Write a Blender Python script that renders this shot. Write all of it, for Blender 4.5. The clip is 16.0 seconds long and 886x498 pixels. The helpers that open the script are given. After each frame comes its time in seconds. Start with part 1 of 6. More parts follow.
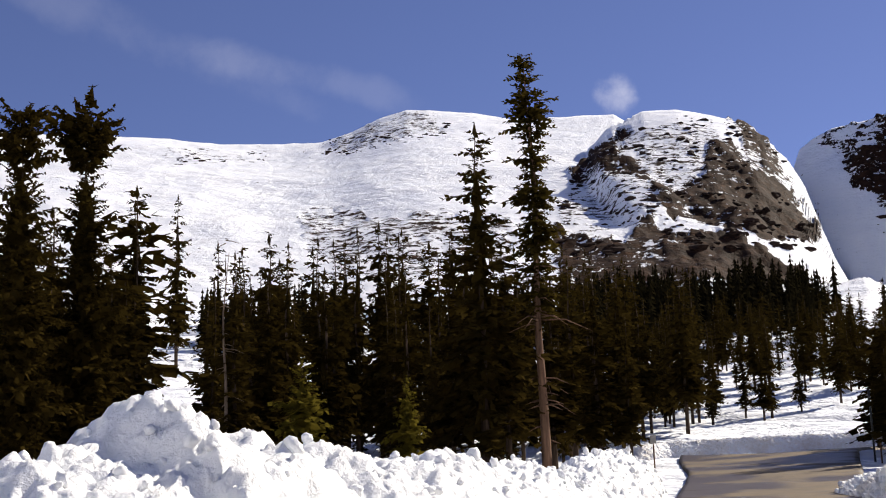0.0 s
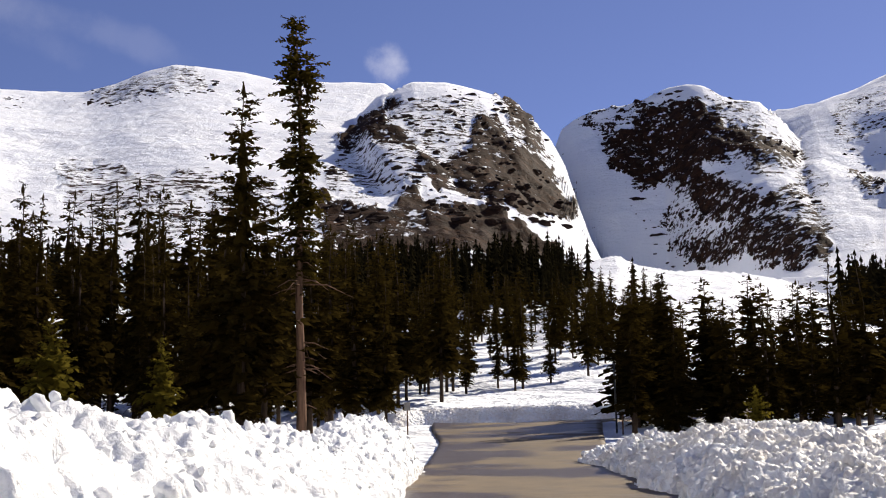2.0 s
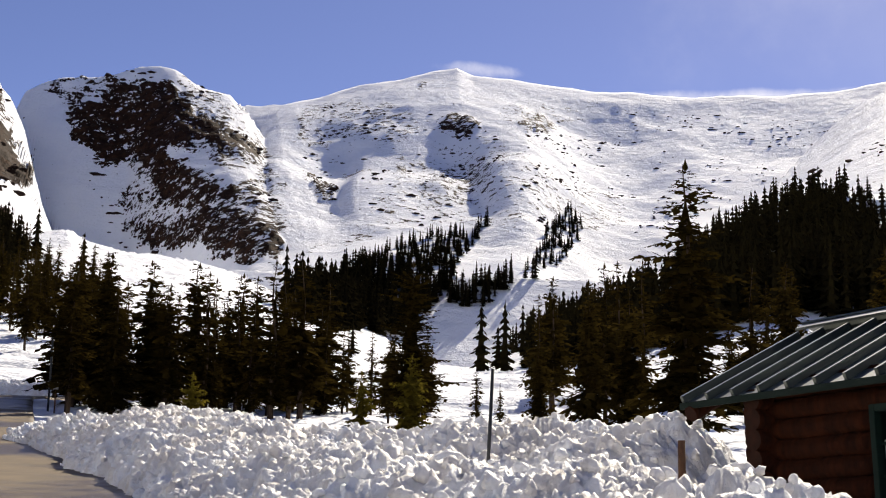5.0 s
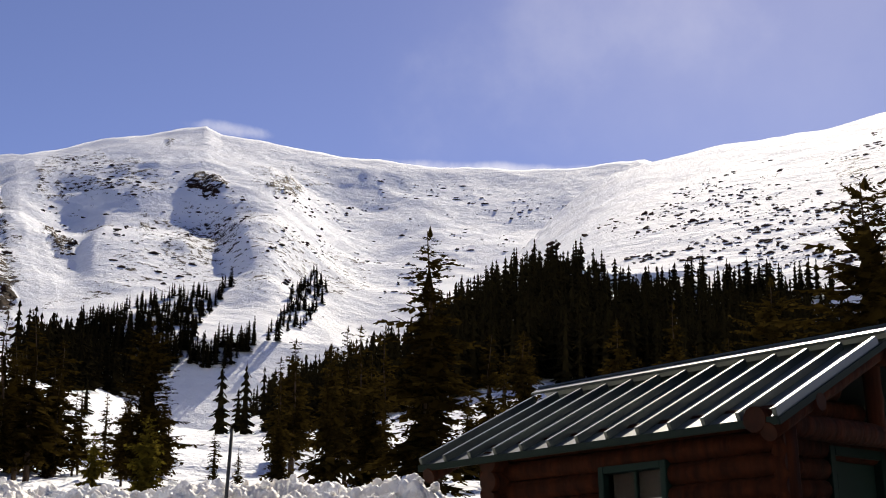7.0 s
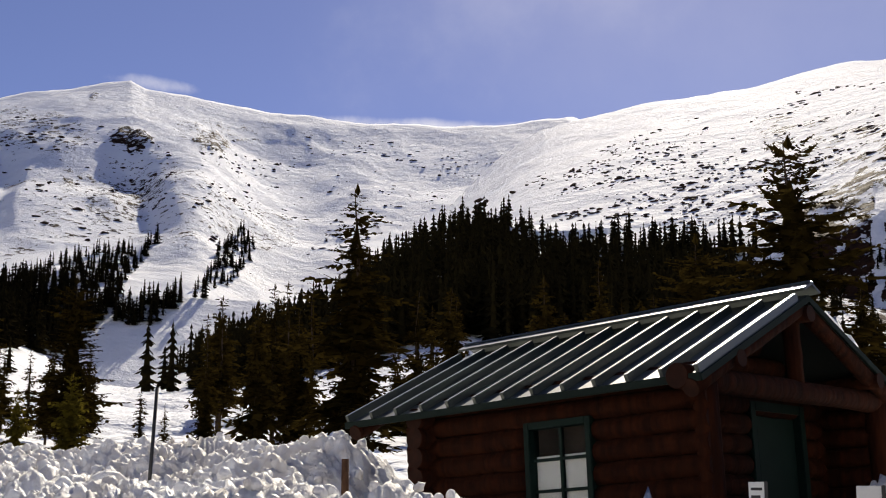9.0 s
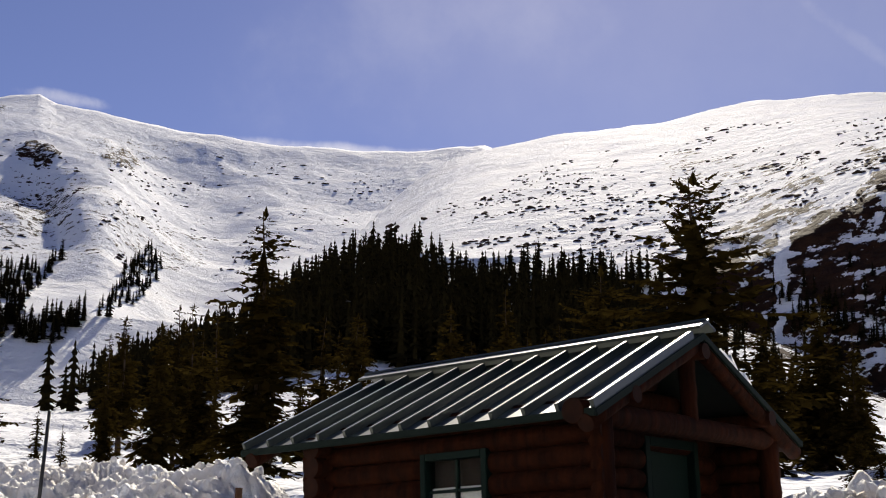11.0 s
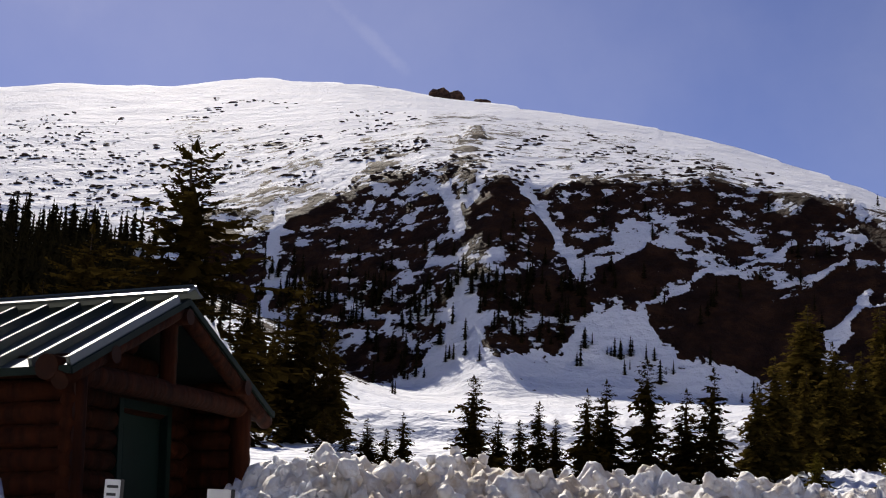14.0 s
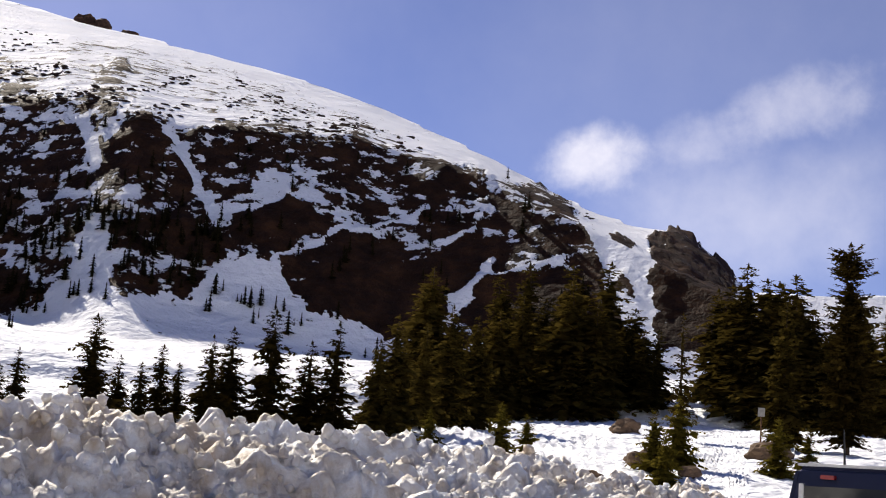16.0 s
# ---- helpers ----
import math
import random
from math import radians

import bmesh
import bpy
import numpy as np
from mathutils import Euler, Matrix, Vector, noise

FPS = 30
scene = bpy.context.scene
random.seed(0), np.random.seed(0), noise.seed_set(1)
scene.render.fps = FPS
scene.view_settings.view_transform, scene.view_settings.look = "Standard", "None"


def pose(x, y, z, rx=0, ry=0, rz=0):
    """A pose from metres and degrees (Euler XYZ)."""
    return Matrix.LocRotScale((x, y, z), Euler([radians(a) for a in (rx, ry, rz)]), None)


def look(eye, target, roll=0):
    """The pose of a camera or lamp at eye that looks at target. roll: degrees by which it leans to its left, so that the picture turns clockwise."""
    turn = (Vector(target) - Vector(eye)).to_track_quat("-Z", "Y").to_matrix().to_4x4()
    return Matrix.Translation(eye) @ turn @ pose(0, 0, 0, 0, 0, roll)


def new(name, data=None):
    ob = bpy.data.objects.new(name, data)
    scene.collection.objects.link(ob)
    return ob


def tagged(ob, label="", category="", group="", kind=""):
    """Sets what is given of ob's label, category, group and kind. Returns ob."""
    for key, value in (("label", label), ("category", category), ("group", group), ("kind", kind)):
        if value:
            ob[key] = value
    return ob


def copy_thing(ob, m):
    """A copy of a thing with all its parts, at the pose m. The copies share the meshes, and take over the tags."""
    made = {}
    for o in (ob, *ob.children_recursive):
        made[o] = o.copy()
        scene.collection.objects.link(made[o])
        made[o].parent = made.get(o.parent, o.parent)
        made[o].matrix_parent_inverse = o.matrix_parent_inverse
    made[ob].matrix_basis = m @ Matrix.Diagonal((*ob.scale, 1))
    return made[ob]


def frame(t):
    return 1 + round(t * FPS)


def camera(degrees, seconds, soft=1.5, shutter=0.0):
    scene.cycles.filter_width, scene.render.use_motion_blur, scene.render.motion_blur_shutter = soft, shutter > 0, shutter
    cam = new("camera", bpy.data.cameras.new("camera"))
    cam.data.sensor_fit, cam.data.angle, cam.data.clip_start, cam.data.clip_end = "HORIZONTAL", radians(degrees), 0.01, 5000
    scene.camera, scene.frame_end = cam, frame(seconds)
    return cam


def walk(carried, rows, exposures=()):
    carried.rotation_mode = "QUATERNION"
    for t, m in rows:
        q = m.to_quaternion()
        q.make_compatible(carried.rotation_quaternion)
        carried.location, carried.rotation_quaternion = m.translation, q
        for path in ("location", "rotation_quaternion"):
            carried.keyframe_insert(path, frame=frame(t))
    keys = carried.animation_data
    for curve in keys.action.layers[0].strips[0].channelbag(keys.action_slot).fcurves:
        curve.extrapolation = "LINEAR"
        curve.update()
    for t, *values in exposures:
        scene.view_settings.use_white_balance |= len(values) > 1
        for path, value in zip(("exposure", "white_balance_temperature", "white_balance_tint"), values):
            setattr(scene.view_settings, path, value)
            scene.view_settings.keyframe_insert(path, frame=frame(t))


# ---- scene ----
# ---------- camera and its turn ----------
EYE = 1.5
cam = camera(36.28, 16.0, soft=1.1)
ROWS = [  # seconds, x, y, z, tilt, lean, heading
    (0.0, -0.054, 0.084, 1.500, 102.78, 1.77, 0.40),
    (0.5, -0.054, 0.084, 1.500, 102.92, 2.03, -3.08),
    (1.0, -0.054, 0.084, 1.500, 101.22, 1.39, -5.98),
    (1.5, -0.054, 0.084, 1.500, 101.62, 1.47, -7.38),
    (2.0, -0.054, 0.084, 1.500, 101.05, 1.18, -9.93),
    (2.5, -0.054, 0.084, 1.500, 100.64, 0.72, -12.31),
    (3.0, -0.054, 0.084, 1.500, 101.08, -0.11, -15.62),
    (3.5, -0.054, 0.084, 1.500, 101.12, 0.97, -21.85),
    (4.0, -0.054, 0.084, 1.500, 101.56, 0.14, -24.61),
    (4.5, -0.054, 0.084, 1.500, 100.66, -0.70, -28.89),
    (5.0, -0.054, 0.084, 1.500, 100.41, -1.09, -33.55),
    (5.2, -0.054, 0.084, 1.500, 100.73, -1.27, -34.84),
    (7.3, -0.054, 0.084, 1.460, 103.17, -0.91, -45.10),
    (7.5, -0.054, 0.084, 1.460, 102.61, -1.55, -45.06),
    (8.0, -0.054, 0.084, 1.460, 102.71, -1.59, -46.28),
    (8.2, -0.054, 0.084, 1.460, 101.72, -1.54, -47.00),
    (10.3, -0.016, 0.025, 1.512, 102.55, 2.18, -47.91),
    (10.5, -0.012, 0.018, 1.515, 103.74, 1.64, -50.17),
    (11.0, 0.000, -0.000, 1.521, 102.58, -0.87, -51.49),
    (11.5, 0.016, -0.025, 1.521, 102.35, -2.40, -53.82),
    (12.0, 0.033, -0.050, 1.520, 101.67, -2.99, -54.38),
    (12.5, 0.029, -0.045, 1.520, 101.87, -2.44, -58.92),
    (13.0, 0.014, -0.021, 1.512, 101.90, -2.00, -63.19),
    (13.5, 0.011, -0.017, 1.504, 101.79, -2.03, -67.63),
    (14.0, 0.008, -0.013, 1.500, 101.84, -2.37, -73.43),
    (14.5, 0.006, -0.009, 1.500, 101.01, -2.59, -77.33),
    (15.0, 0.004, -0.006, 1.500, 99.28, -2.98, -82.32),
    (15.5, 0.002, -0.003, 1.500, 100.21, -2.71, -86.26),
    (16.0, 0.000, -0.000, 1.500, 100.60, -4.21, -89.41),
]
walk(cam, [(t, pose(x, y, z, a, b, c)) for t, x, y, z, a, b, c in ROWS],
     exposures=[(0.0, 0.54, 7150, 10), (2.5, 0.54, 7250, 10), (5.0, 0.58, 7450, 9), (8.0, 0.36, 7450, 9), (11.0, 0.24, 7350, 9), (12.5, 0.15, 7300, 9), (13.4, 0.12, 7000, 11), (14.6, 0.12, 6950, 12), (15.3, 0.42, 7050, 11), (16.0, 0.47, 7100, 11)])

# ---------- world, sun ----------
SUN_AZ, SUN_EL = 57.0, 36.0


def bearing(az, el=0.0):
    a, e = radians(az), radians(el)
    return Vector((math.sin(a) * math.cos(e), math.cos(a) * math.cos(e), math.sin(e)))


world = bpy.data.worlds.new("sky")
scene.world = world
world.use_nodes = True
wt = world.node_tree
wt.nodes.clear()
w_out = wt.nodes.new("ShaderNodeOutputWorld")
w_bg = wt.nodes.new("ShaderNodeBackground")
w_sky = wt.nodes.new("ShaderNodeTexSky")
w_sky.sky_type = "NISHITA"
w_sky.sun_disc = False
w_sky.sun_elevation = radians(SUN_EL)
w_sky.sun_rotation = radians(SUN_AZ)
w_sky.altitude = 3300
w_sky.air_density, w_sky.dust_density, w_sky.ozone_density = 1.0, 1.6, 3.0
w_bg.inputs["Strength"].default_value = 0.074
w_tc = wt.nodes.new("ShaderNodeTexCoord")


def wnode(kind, **inputs):
    n = wt.nodes.new(kind)
    for key, v in inputs.items():
        n.inputs[key].default_value = v
    return n


def cloud_or_haze(colour, az, el, width, height, turn, amount, grain, seed, ragged=4.6):
    """A cloud, haze veil or plume of blown snow painted at a bearing, width and height in degrees, leaning by turn;
    returns the mixed sky colour.
    """
    d = bearing(az, el)
    right = Vector((math.cos(radians(az)), -math.sin(radians(az)), 0))
    up = right.cross(d)
    ca, sa = math.cos(radians(turn)), math.sin(radians(turn))
    axes = ((right * ca + up * sa) / math.sin(radians(width)), (up * ca - right * sa) / math.sin(radians(height)))
    sq = []
    for a in axes:
        dot = wt.nodes.new("ShaderNodeVectorMath")
        dot.operation = "DOT_PRODUCT"
        wt.links.new(w_tc.outputs["Generated"], dot.inputs[0])
        dot.inputs[1].default_value = a
        m = wt.nodes.new("ShaderNodeMath")
        m.operation = "POWER"
        m.inputs[1].default_value = 2.0
        ab = wt.nodes.new("ShaderNodeMath")
        ab.operation = "ABSOLUTE"
        wt.links.new(dot.outputs["Value"], ab.inputs[0])
        wt.links.new(ab.outputs[0], m.inputs[0])
        sq.append(m)
    front = wt.nodes.new("ShaderNodeVectorMath")
    front.operation = "DOT_PRODUCT"
    wt.links.new(w_tc.outputs["Generated"], front.inputs[0])
    front.inputs[1].default_value = d
    gate = wt.nodes.new("ShaderNodeMath")
    gate.operation = "GREATER_THAN"
    gate.inputs[1].default_value = 0.5
    wt.links.new(front.outputs["Value"], gate.inputs[0])
    add = wt.nodes.new("ShaderNodeMath")
    wt.links.new(sq[0].outputs[0], add.inputs[0])
    wt.links.new(sq[1].outputs[0], add.inputs[1])
    nz = wnode("ShaderNodeTexNoise", Scale=grain, Detail=6.0, Roughness=0.6)
    nz.noise_dimensions = "4D"
    nz.inputs["W"].default_value = seed
    wt.links.new(w_tc.outputs["Generated"], nz.inputs["Vector"])
    nm = wt.nodes.new("ShaderNodeMath")
    nm.operation = "MULTIPLY_ADD"
    nm.inputs[1].default_value = ragged
    nm.inputs[2].default_value = -ragged / 2
    wt.links.new(nz.outputs["Fac"], nm.inputs[0])
    s2 = wt.nodes.new("ShaderNodeMath")
    s2.operation = "SUBTRACT"
    wt.links.new(add.outputs[0], s2.inputs[0])
    wt.links.new(nm.outputs[0], s2.inputs[1])
    mr = wnode("ShaderNodeMapRange", **{"From Min": 1.0, "From Max": -0.6, "To Min": 0.0, "To Max": amount})
    mr.interpolation_type = "SMOOTHSTEP"
    wt.links.new(s2.outputs[0], mr.inputs["Value"])
    gm = wt.nodes.new("ShaderNodeMath")
    gm.operation = "MULTIPLY"
    wt.links.new(mr.outputs[0], gm.inputs[0])
    wt.links.new(gate.outputs[0], gm.inputs[1])
    mix = wt.nodes.new("ShaderNodeMix")
    mix.data_type = "RGBA"
    mix.inputs["B"].default_value = (12.0, 12.0, 13.0, 1)
    wt.links.new(gm.outputs[0], mix.inputs["Factor"])
    wt.links.new(colour, mix.inputs["A"])
    return mix.outputs["Result"]


w_tint = wt.nodes.new("ShaderNodeMix")
w_tint.data_type, w_tint.blend_type = "RGBA", "MULTIPLY"
w_tint.inputs["Factor"].default_value = 1.0
w_tint.inputs["B"].default_value = (0.88, 0.81, 1.09, 1)
wt.links.new(w_sky.outputs["Color"], w_tint.inputs["A"])
colour = w_tint.outputs["Result"]
# Besides clouds: pale haze and bright blown-snow rims, painted into the sky colour.
for spec in ((66.0, 22.0, 24.0, 10.0, 0, 0.16, 4, 11.0, 1.5), (102.0, 17.0, 20.0, 14.0, 0, 0.13, 5, 12.0, 1.5),
             (95.4, 14.7, 3.0, 1.7, 8, 0.62, 20, 1.0, 3.0), (99.8, 15.9, 3.6, 1.5, 14, 0.26, 18, 2.0, 3.4),
             (104.0, 17.4, 4.2, 1.7, 14, 0.30, 18, 3.0, 3.4), (101.5, 12.8, 7.5, 4.0, 8, 0.36, 10, 3.5, 2.0),
             (7.9, 18.9, 1.1, 0.95, 0, 0.30, 46, 4.0, 2.4), (-7.0, 20.4, 7.0, 0.8, -12, 0.05, 16, 5.0),
             (-14.0, 22.0, 8.0, 1.2, -20, 0.05, 12, 6.0), (68.5, 21.2, 3.2, 0.35, -40, 0.07, 30, 7.0),
             (46.0, 16.65, 9.0, 0.42, -2, 0.55, 25, 8.0, 3.0), (34.6, 18.0, 2.0, 0.36, -4, 0.38, 40, 9.0, 2.4),
             (50.0, 21.0, 9.0, 4.5, 20, 0.10, 8, 10.0)):
    colour = cloud_or_haze(colour, *spec)
wt.links.new(colour, w_bg.inputs["Color"])
wt.links.new(w_bg.outputs[0], w_out.inputs["Surface"])

sun = new("sun", bpy.data.lights.new("sun", "SUN"))
sun.data.energy, sun.data.angle, sun.data.color = 5.0, radians(0.53), (1.0, 0.955, 0.88)
sun.matrix_world = look(bearing(SUN_AZ, SUN_EL) * 100, (0, 0, 0))

# ---------- materials ----------
def material(name):
    m = bpy.data.materials.new(name)
    m.use_nodes = True
    nt = m.node_tree
    return m, nt, nt.nodes["Principled BSDF"]


def noise_tex(nt, scale, detail=4.0, rough=0.55, coord="Object"):
    tc = nt.nodes.new("ShaderNodeTexCoord")
    n = nt.nodes.new("ShaderNodeTexNoise")
    n.inputs["Scale"].default_value, n.inputs["Detail"].default_value, n.inputs["Roughness"].default_value = scale, detail, rough
    nt.links.new(tc.outputs[coord], n.inputs["Vector"])
    return n


def ramp(nt, source, stops):
    r = nt.nodes.new("ShaderNodeValToRGB")
    e = r.color_ramp.elements
    for i, (p, c) in enumerate(stops):
        el = e[i] if i < 2 else e.new(p)
        el.position, el.color = p, (*c, 1)
    nt.links.new(source, r.inputs["Fac"])
    return r


def math_node(nt, op, a, b=None, c=None):
    n = nt.nodes.new("ShaderNodeMath")
    n.operation = op
    for i, v in enumerate((a, b, c)):
        if v is None:
            continue
        if isinstance(v, (int, float)):
            n.inputs[i].default_value = v
        else:
            nt.links.new(v, n.inputs[i])
    return n.outputs[0]


def mix_col(nt, fac, a, b):
    n = nt.nodes.new("ShaderNodeMix")
    n.data_type = "RGBA"
    for key, v in (("Factor", fac), ("A", a), ("B", b)):
        if isinstance(v, tuple):
            n.inputs[key].default_value = (*v, 1)
        elif isinstance(v, float):
            n.inputs[key].default_value = v
        else:
            nt.links.new(v, n.inputs[key])
    return n.outputs["Result"]


def bump(nt, bsdf, height, strength, distance):
    b = nt.nodes.new("ShaderNodeBump")
    b.inputs["Strength"].default_value, b.inputs["Distance"].default_value = strength, distance
    nt.links.new(height, b.inputs["Height"])
    nt.links.new(b.outputs[0], bsdf.inputs["Normal"])


def mountain_material():
    m, nt, bs = material("snow_and_rock")
    at = nt.nodes.new("ShaderNodeAttribute")
    at.attribute_name = "rock"
    fine = noise_tex(nt, 0.05, 4.0, 0.55)
    mid = noise_tex(nt, 0.017, 4.0, 0.6)
    # ledges: bands that run across the slope
    mp = nt.nodes.new("ShaderNodeMapping")
    tc = nt.nodes.new("ShaderNodeTexCoord")
    mp.inputs["Scale"].default_value = (0.045, 0.045, 0.15)
    nt.links.new(tc.outputs["Object"], mp.inputs["Vector"])
    led = nt.nodes.new("ShaderNodeTexNoise")
    led.inputs["Scale"].default_value, led.inputs["Detail"].default_value, led.inputs["Roughness"].default_value = 1.0, 3.0, 0.55
    nt.links.new(mp.outputs[0], led.inputs["Vector"])
    s = math_node(nt, "MULTIPLY_ADD", fine.outputs["Fac"], 0.9, at.outputs["Fac"])
    s = math_node(nt, "MULTIPLY_ADD", led.outputs["Fac"], 1.5, s)
    s = math_node(nt, "MULTIPLY_ADD", noise_tex(nt, 0.14, 4.0, 0.62).outputs["Fac"], 2.3, s)
    s = math_node(nt, "MULTIPLY_ADD", noise_tex(nt, 0.45, 3.0, 0.6).outputs["Fac"], 0.8, s)
    s = math_node(nt, "MULTIPLY_ADD", mid.outputs["Fac"], 0.5, s)
    mr = nt.nodes.new("ShaderNodeMapRange")
    mr.interpolation_type = "SMOOTHSTEP"
    mr.inputs["From Min"].default_value, mr.inputs["From Max"].default_value = 3.51, 3.60
    nt.links.new(s, mr.inputs["Value"])
    rockc = ramp(nt, noise_tex(nt, 0.09, 6.0, 0.7).outputs["Fac"],
                 [(0.3, (0.009, 0.0045, 0.003)), (0.75, (0.066, 0.030, 0.014)), (0.5, (0.025, 0.012, 0.0068))])
    snowc = ramp(nt, noise_tex(nt, 0.02, 4.0).outputs["Fac"], [(0.3, (0.77, 0.80, 0.865)), (0.7, (0.85, 0.865, 0.90))])
    nt.links.new(mix_col(nt, mr.outputs[0], snowc.outputs[0], rockc.outputs[0]), bs.inputs["Base Color"])
    bs.inputs["Roughness"].default_value = 0.8
    bs.inputs["Specular IOR Level"].default_value = 0.05
    hgt = math_node(nt, "MULTIPLY_ADD", mr.outputs[0], 0.6, fine.outputs["Fac"])
    hgt = math_node(nt, "MULTIPLY_ADD", led.outputs["Fac"], 0.5, hgt)
    hgt = math_node(nt, "MULTIPLY_ADD", noise_tex(nt, 0.3, 4.0, 0.65).outputs["Fac"], 0.35, hgt)
    bump(nt, bs, hgt, 0.8, 5.0)
    return m


def snow_material(name, dirt=0.0, scale=3.0):
    m, nt, bs = material(name)
    n = noise_tex(nt, scale, 6.0, 0.6)
    big = noise_tex(nt, scale * 0.12, 4.0, 0.6)
    base = ramp(nt, n.outputs["Fac"], [(0.3, (0.80, 0.82, 0.85)), (0.7, (0.89, 0.895, 0.90))])
    if dirt:
        d = nt.nodes.new("ShaderNodeMapRange")
        d.inputs["From Min"].default_value, d.inputs["From Max"].default_value = 0.44, 0.66
        d.inputs["To Max"].default_value = dirt
        s = math_node(nt, "MULTIPLY_ADD", n.outputs["Fac"], 0.6, math_node(nt, "MULTIPLY", big.outputs["Fac"], 0.5))
        nt.links.new(s, d.inputs["Value"])
        nt.links.new(mix_col(nt, d.outputs[0], base.outputs[0], (0.46, 0.36, 0.25)), bs.inputs["Base Color"])
    else:
        nt.links.new(base.outputs[0], bs.inputs["Base Color"])
    bs.inputs["Roughness"].default_value = 0.6
    bs.inputs["Specular IOR Level"].default_value = 0.3
    bs.inputs["Subsurface Weight"].default_value = 0.0
    b = noise_tex(nt, scale * 5, 5.0, 0.65)
    bump(nt, bs, math_node(nt, "ADD", n.outputs["Fac"], math_node(nt, "MULTIPLY", b.outputs["Fac"], 0.4)), 0.6, 0.12)
    return m


def needle_material(name, dark, light, through_light=0.0):
    m, nt, bs = material(name)
    oi = nt.nodes.new("ShaderNodeObjectInfo")
    ge = nt.nodes.new("ShaderNodeNewGeometry")
    n = noise_tex(nt, 0.8, 3.0)
    f = math_node(nt, "MULTIPLY_ADD", ge.outputs["Random Per Island"], 0.5,
                  math_node(nt, "MULTIPLY_ADD", oi.outputs["Random"], 0.35, math_node(nt, "MULTIPLY", n.outputs["Fac"], 0.4)))
    r = ramp(nt, f, [(0.2, dark), (0.95, light)])
    nt.links.new(r.outputs[0], bs.inputs["Base Color"])
    bs.inputs["Roughness"].default_value = 0.9
    bs.inputs["Specular IOR Level"].default_value = 0.0
    if through_light:
        tr = nt.nodes.new("ShaderNodeBsdfTranslucent")
        nt.links.new(r.outputs[0], tr.inputs["Color"])
        ms = nt.nodes.new("ShaderNodeMixShader")
        ms.inputs["Fac"].default_value = through_light
        out = nt.nodes["Material Output"]
        nt.links.new(bs.outputs[0], ms.inputs[1])
        nt.links.new(tr.outputs[0], ms.inputs[2])
        nt.links.new(ms.outputs[0], out.inputs["Surface"])
    return m


def bark_material(name, a, b):
    m, nt, bs = material(name)
    mp = nt.nodes.new("ShaderNodeMapping")
    tc = nt.nodes.new("ShaderNodeTexCoord")
    mp.inputs["Scale"].default_value = (9, 9, 1.2)
    nt.links.new(tc.outputs["Object"], mp.inputs["Vector"])
    n = nt.nodes.new("ShaderNodeTexNoise")
    n.inputs["Scale"].default_value, n.inputs["Detail"].default_value = 1.5, 6
    nt.links.new(mp.outputs[0], n.inputs["Vector"])
    r = ramp(nt, n.outputs["Fac"], [(0.3, a), (0.7, b)])
    nt.links.new(r.outputs[0], bs.inputs["Base Color"])
    bs.inputs["Roughness"].default_value = 0.85
    bs.inputs["Specular IOR Level"].default_value = 0.08
    bump(nt, bs, n.outputs["Fac"], 0.7, 0.03)
    return m


def plain_material(name, a, b, rough=0.6, metal=0.0, scale=6.0, depth=0.01):
    m, nt, bs = material(name)
    n = noise_tex(nt, scale, 6.0, 0.6)
    r = ramp(nt, n.outputs["Fac"], [(0.3, a), (0.7, b)])
    nt.links.new(r.outputs[0], bs.inputs["Base Color"])
    bs.inputs["Roughness"].default_value, bs.inputs["Metallic"].default_value = rough, metal
    if rough > 0.55:
        bs.inputs["Specular IOR Level"].default_value = 0.1
    if depth:
        bump(nt, bs, n.outputs["Fac"], 0.4, depth)
    return m


def road_material():
    m, nt, bs = material("sanded_asphalt")
    n = noise_tex(nt, 1.2, 6.0, 0.6)
    fine = noise_tex(nt, 40.0, 3.0)
    wet = noise_tex(nt, 0.22, 4.0, 0.55)
    c = ramp(nt, n.outputs["Fac"], [(0.3, (0.085, 0.058, 0.029)), (0.7, (0.15, 0.103, 0.053))])
    mr = nt.nodes.new("ShaderNodeMapRange")
    mr.inputs["From Min"].default_value, mr.inputs["From Max"].default_value = 0.43, 0.52
    mr.inputs["To Max"].default_value = 0.8
    nt.links.new(wet.outputs["Fac"], mr.inputs["Value"])
    nt.links.new(mix_col(nt, mr.outputs[0], c.outputs[0], (0.05, 0.036, 0.026)), bs.inputs["Base Color"])
    nt.links.new(math_node(nt, "MULTIPLY_ADD", mr.outputs[0], -0.5, 0.8), bs.inputs["Roughness"])
    bump(nt, bs, math_node(nt, "MULTIPLY_ADD", fine.outputs["Fac"], 0.3, n.outputs["Fac"]), 0.5, 0.02)
    return m


MOUNTAIN = mountain_material()
SNOW = snow_material("clean_snow")
ROAD_SNOW = snow_material("road_snow", 0.45, 4.0)
DIRTY_SNOW = snow_material("dirty_snow", 0.9, 4.0)
NEEDLES = needle_material("fir_needles", (0.014, 0.0095, 0.0021), (0.048, 0.032, 0.008), 0.22)
# Darker copy of the needles; the backlit far woods' shade is in its colour.
FAR_SHADED_NEEDLES = needle_material("far_fir_needles_shaded", (0.006, 0.005, 0.003), (0.019, 0.015, 0.006))
OLIVE = needle_material("olive_needles", (0.024, 0.018, 0.004), (0.095, 0.066, 0.015), 0.35)
YOUNG = needle_material("young_fir_needles", (0.048, 0.039, 0.007), (0.135, 0.105, 0.016), 0.45)
BARK = bark_material("grey_brown_bark", (0.026, 0.017, 0.012), (0.075, 0.050, 0.035))
